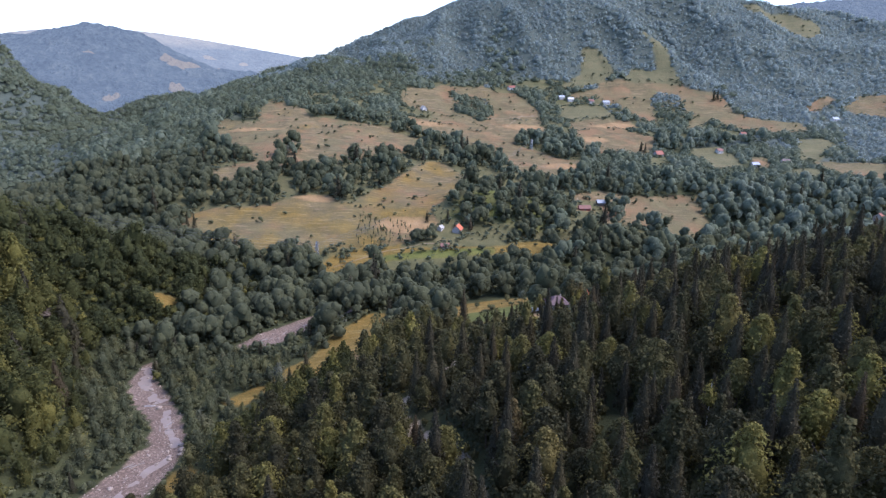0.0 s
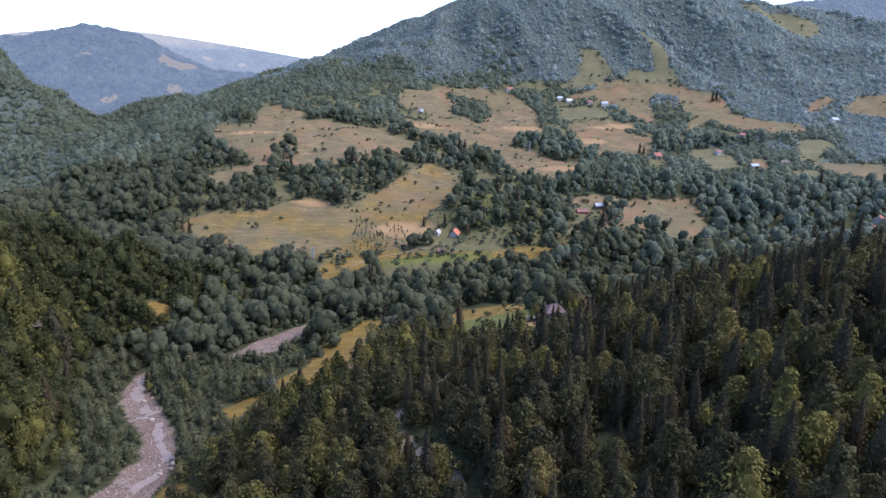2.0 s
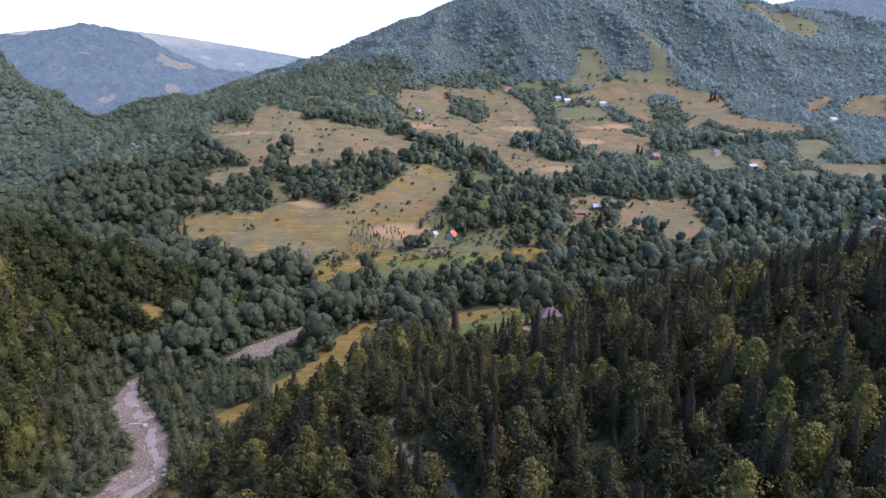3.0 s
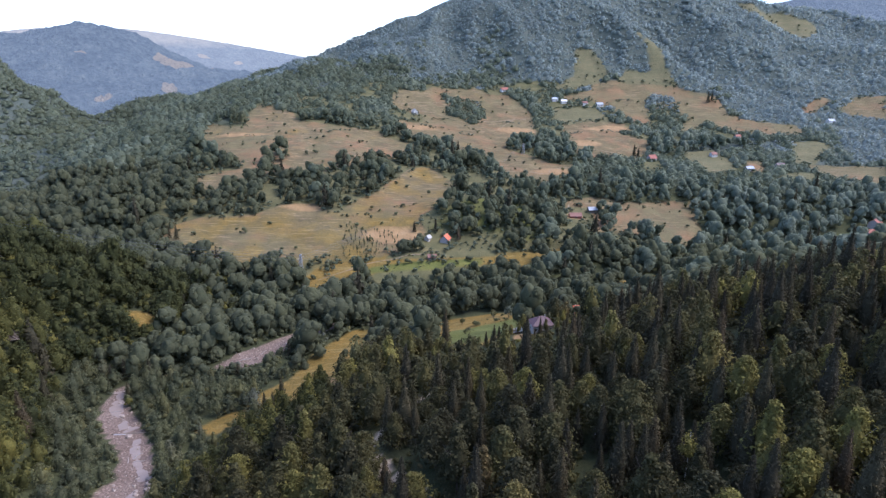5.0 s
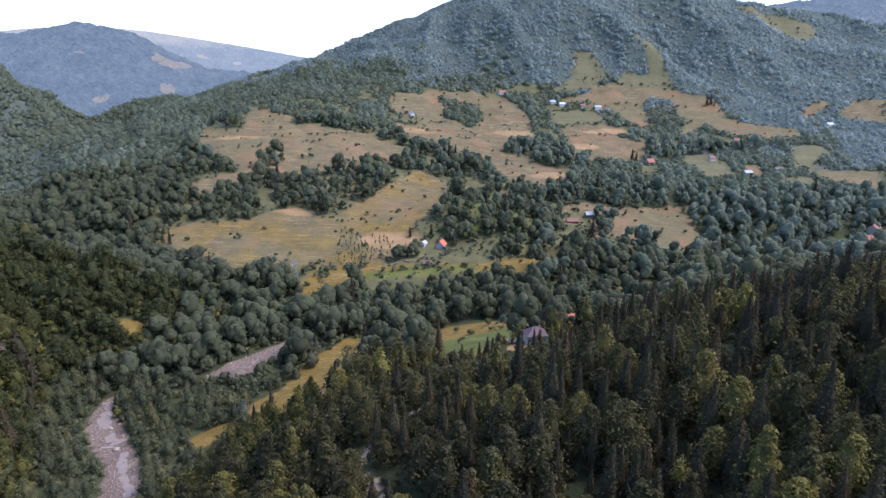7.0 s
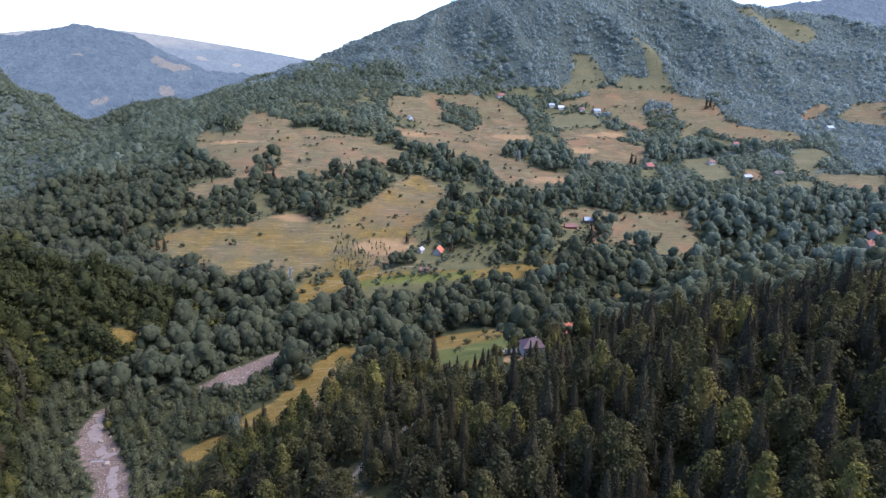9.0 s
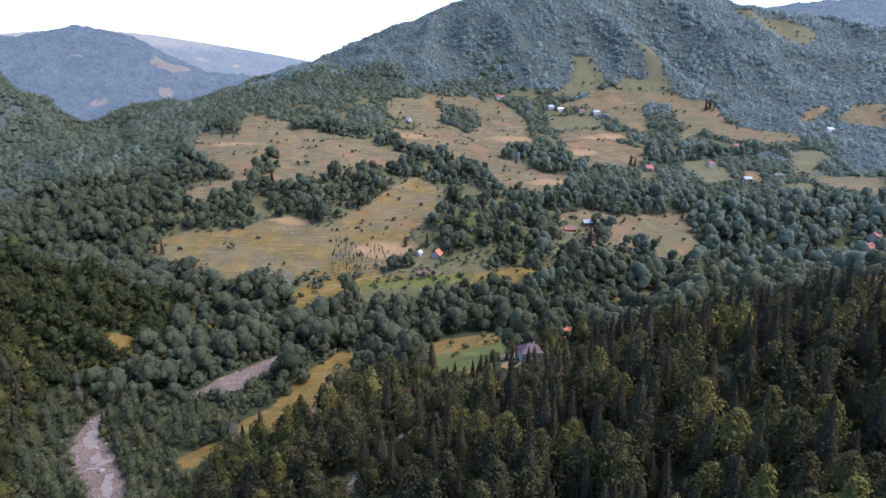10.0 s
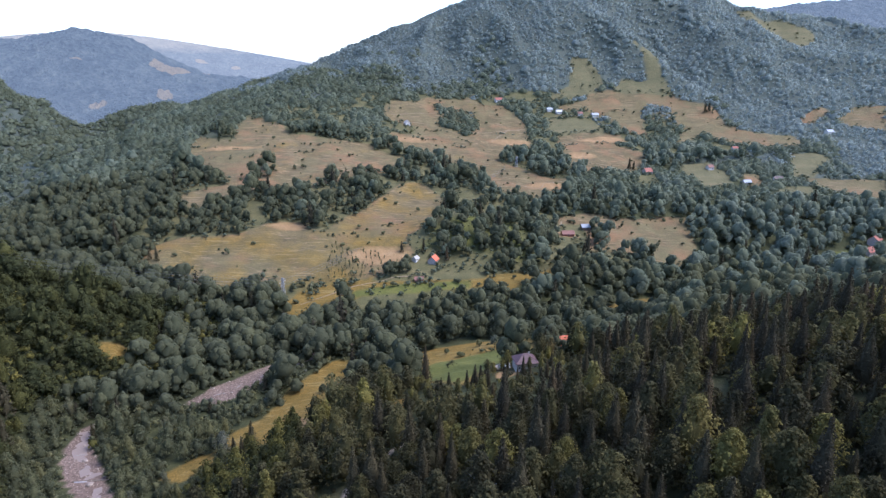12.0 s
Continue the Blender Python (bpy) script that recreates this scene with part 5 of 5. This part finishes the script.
def footpath(line, width):
    p = np.array(line, float)
    t = np.linspace(0, len(p) - 1, (len(p) - 1) * 14 + 1)
    c = np.stack([np.interp(t, np.arange(len(p)), p[:, k]) for k in (0, 1)], -1)
    for _ in range(8):
        c[1:-1] = (c[:-2] + c[1:-1] * 2 + c[2:]) / 4
    d = np.gradient(c, axis=0)
    nrm = np.stack([-d[:, 1], d[:, 0]], -1) / np.hypot(*d.T)[:, None]
    wide = width / 2 * (1 + 0.35 * np.sin(t * 3.1 + p[0, 0]))
    rows = [np.column_stack([q, elevation(q[:, 0], q[:, 1]) + 0.3]) for q in (c - nrm * wide[:, None], c, c + nrm * wide[:, None])]
    n, k = len(c), np.arange(len(c) - 1)
    f = np.concatenate([np.stack([k, k + 1, k + n + 1, k + n], -1), np.stack([k + n, k + n + 1, k + 2 * n + 1, k + 2 * n], -1)])
    tagged(new("path", quick_mesh("path", np.concatenate(rows), f, [trodden_earth])), "pale trodden footpath across the dry meadow", "path", kind="structure")


for _line in FOOTPATHS:
    footpath(_line, 0.9)


def lone_conifers():
    """Dark conifers that stand by themselves."""
    ob = empty_thing("conifer", 0, 0, -900, "dark lone spruce standing at the edge of a meadow", "tree", "lone spruces")
    r = np.random.default_rng(88)
    v, f = cone_mesh(13.0, 0.2, 0.03, 6, r, 0.04)
    child("trunk", quick_mesh("conifer_trunk", v, f, [bark]), ob)
    v, f = spruce_crown(r, 16, 3.0, 18, 20, 0.9)
    child("crown", quick_mesh("conifer_crown", v, f, [spruce_needles], False), ob)
    spots = [(258, 828, 1.0), (263, 825, 0.85), (443, 1034, 1.1), (436, 1032, 1.2), (-84, 277, 1.15), (-88, 273, 0.8), (10, 547, 0.8), (-8, 549, 0.8), (13, 538, 0.9), (-28, 549, 0.7), (-27, 532, 0.5), (-238, 520, 0.9), (-246, 524, 0.75),
             (79, 377, 0.95), (77, 381, 1.05), (81, 372, 0.8), (75, 375, 0.9), (29, 299, 0.7), (26, 295, 0.85), (31, 294, 0.65), (22, 299, 0.6)]
    for n, (x, y, s) in enumerate(spots):
        m = pose(x, y, float(elevation(x, y)) - 0.2, 0, 0, 77 * n) @ Matrix.Diagonal((s, s, s, 1))
        if n:
            copy_thing(ob, Matrix.Identity(4)).matrix_basis = m
        else:
            ob.matrix_basis = m


lone_conifers()


def meadow_tree(name, x, y, height, spread, mat, label, seed):
    r = np.random.default_rng(seed)
    ob = empty_thing(name, x, y, float(elevation(x, y)) - 0.2, label, "tree")
    v, f = cone_mesh(height * 0.7, 0.2, 0.05, 6, r, 0.08)
    child("trunk", quick_mesh(name + "_trunk", v, f, [bark]), ob)
    v, f = leafy_crown(r, height, spread, 9, 44, 6, 3, 0.7, 0.12, 0.68)
    child("crown", quick_mesh(name + "_crown", v, f, [mat]), ob)


meadow_tree("willow_tree", 44, 389, 9.5, 3.3, willow_leaves, "grey-leaved willow standing at the edge of the hay meadow", 601)
meadow_tree("fruit_tree", 34, 393, 6.0, 2.2, alder_leaves, "small broad-leaved tree on the dry farm meadow", 602)
meadow_tree("willow_tree", -163, 343, 11.0, 5.2, willow_leaves, "pale grey-green willow beside the gravel river", 603)
meadow_tree("willow_tree", -172, 352, 10.0, 4.6, willow_leaves, "pale grey-green willow beside the gravel river", 604)
meadow_tree("willow_tree", -153, 346, 9.0, 4.2, willow_leaves, "pale grey-green willow beside the gravel river", 605)
meadow_tree("bush", 21, 376, 3.6, 2.9, alder_leaves, "round dark green bush on the hay meadow", 606)
meadow_tree("fruit_tree", 12, 385, 4.6, 1.8, alder_leaves, "small broad-leaved tree on the dry farm meadow", 607)
meadow_tree("fruit_tree", -62, 340, 5.5, 2.4, alder_leaves, "small broad-leaved tree in the riverside meadow", 608)


def shrubs():
    """Low growth under the near woods and along the river banks."""
    r = np.random.default_rng(46)
    kinds = [leafy_crown(np.random.default_rng(520 + k), 3.0, 2.0, 2, 6, 5, 3, 1.0, 0.0, 0.8) for k in range(4)]
    x, y = spread_points(r, 4.2, (-330, 330, 100, 460))
    d, run = along(RIVER, x, y)
    clear = open_ground(x, y)
    bank = (d < bed_width(run) + 26) & (clear < 0.3) & (d > bed_width(run) + 0.6)
    wood = (clear < 0) & (y < np.where(x < -150, 450, 330)) & (r.uniform(0, 1, len(x)) < 0.4)
    wood |= (x < -150) & (clear < 0)
    keep = in_view(x, y) & (bank | wood)
    x, y, bank = x[keep], y[keep], bank[keep]
    for name, some, mat, label in (("riverside_shrubs", bank, alder_leaves, "low green shrubs along the river banks"), ("forest_shrubs", ~bank & (x > -150), slope_leaves, "low shrubs between the trees of the slope"), ("valley_side_shrubs", ~bank & (x <= -150), beech_leaves, "low yellow-green shrubs between the trees of the valley side")):
        n = int(some.sum())
        many(name, kinds, x[some], y[some], elevation(x[some], y[some]) - 0.3, r.uniform(0.5, 1.5, n) * (1.5 if name == "valley_side_shrubs" else 1.0), r.integers(0, 4, n), r.uniform(0, 1, n), r.uniform(0, 6, n), [mat], label, "shrubs")

    x, y = spread_points(r, 6.6, (-330, 560, 470, 1110))
    clump = ripple(x, y, 85, 13) + 0.6 * ripple(x, y, 33, 14)
    stand = np.zeros(len(x), bool)
    for outline in COPSES:
        stand |= inside(outline, x, y) > 0
    keep = (inside(HILLSIDE, x, y) > 0) & (open_ground(x, y) < 0) & (stand | (clump > -0.2) | ((x > -25) & (y < 650)))
    x, y = x[keep], y[keep]
    n = len(x)
    many("hillside_shrubs", kinds, x, y, elevation(x, y) - 0.3, r.uniform(0.6, 1.7, n), r.integers(0, 4, n), r.uniform(0, 0.45, n), r.uniform(0, 6, n), [hazy_hill_leaves], "dense low thickets between the hillside trees", "shrubs")
    ex, ey = [], []
    for kind, outline in FIELDS.values():
        if min(p[1] for p in outline) < 470:
            continue
        for (ax, ay), (bx, by) in zip(outline, outline[1:] + outline[:1]):
            n = int(math.hypot(bx - ax, by - ay) / 2.6)
            s = r.uniform(0, 1, n)
            ex.append(ax + (bx - ax) * s + r.normal(0, 3.2, n))
            ey.append(ay + (by - ay) * s + r.normal(0, 3.2, n))
    x, y = np.concatenate(ex), np.concatenate(ey)
    keep = (ripple(x, y, 30, 41) > -0.1) & (along(RIVER, x, y)[0] > 15)
    x, y = x[keep], y[keep]
    n = len(x)
    many("field_edge_shrubs", kinds, x, y, elevation(x, y) - 0.3, 0.4 + 1.5 * r.uniform(0, 1, n) ** 2, r.integers(0, 4, n), r.uniform(0, 0.45, n), r.uniform(0, 6, n), [hazy_hill_leaves], "scattered shrubs along the field edges", "shrubs")


shrubs()


def outcrop(x, y, size, seed):
    r = np.random.default_rng(seed)
    parts = []
    for k in range(7):
        v, f = dome(r, 7, 4, -0.6, 0.2)
        s = size * r.uniform(0.3, 0.7)
        px, py = x + r.normal(0, size * 0.6), y + r.normal(0, size * 0.6)
        parts.append((v * [s * 1.1, s, s * r.uniform(0.7, 1.6)] + [px, py, float(elevation(px, py)) + 0.2 * s], f))
    v, f = join(parts)
    tagged(new("rock_outcrop", quick_mesh("rock_outcrop", v, f, [old_rock], False)), "weathered brownish rock outcrop on the wooded slope", "rock")


outcrop(-239, 305, 5.0, 71)
outcrop(-244, 311, 3.5, 72)
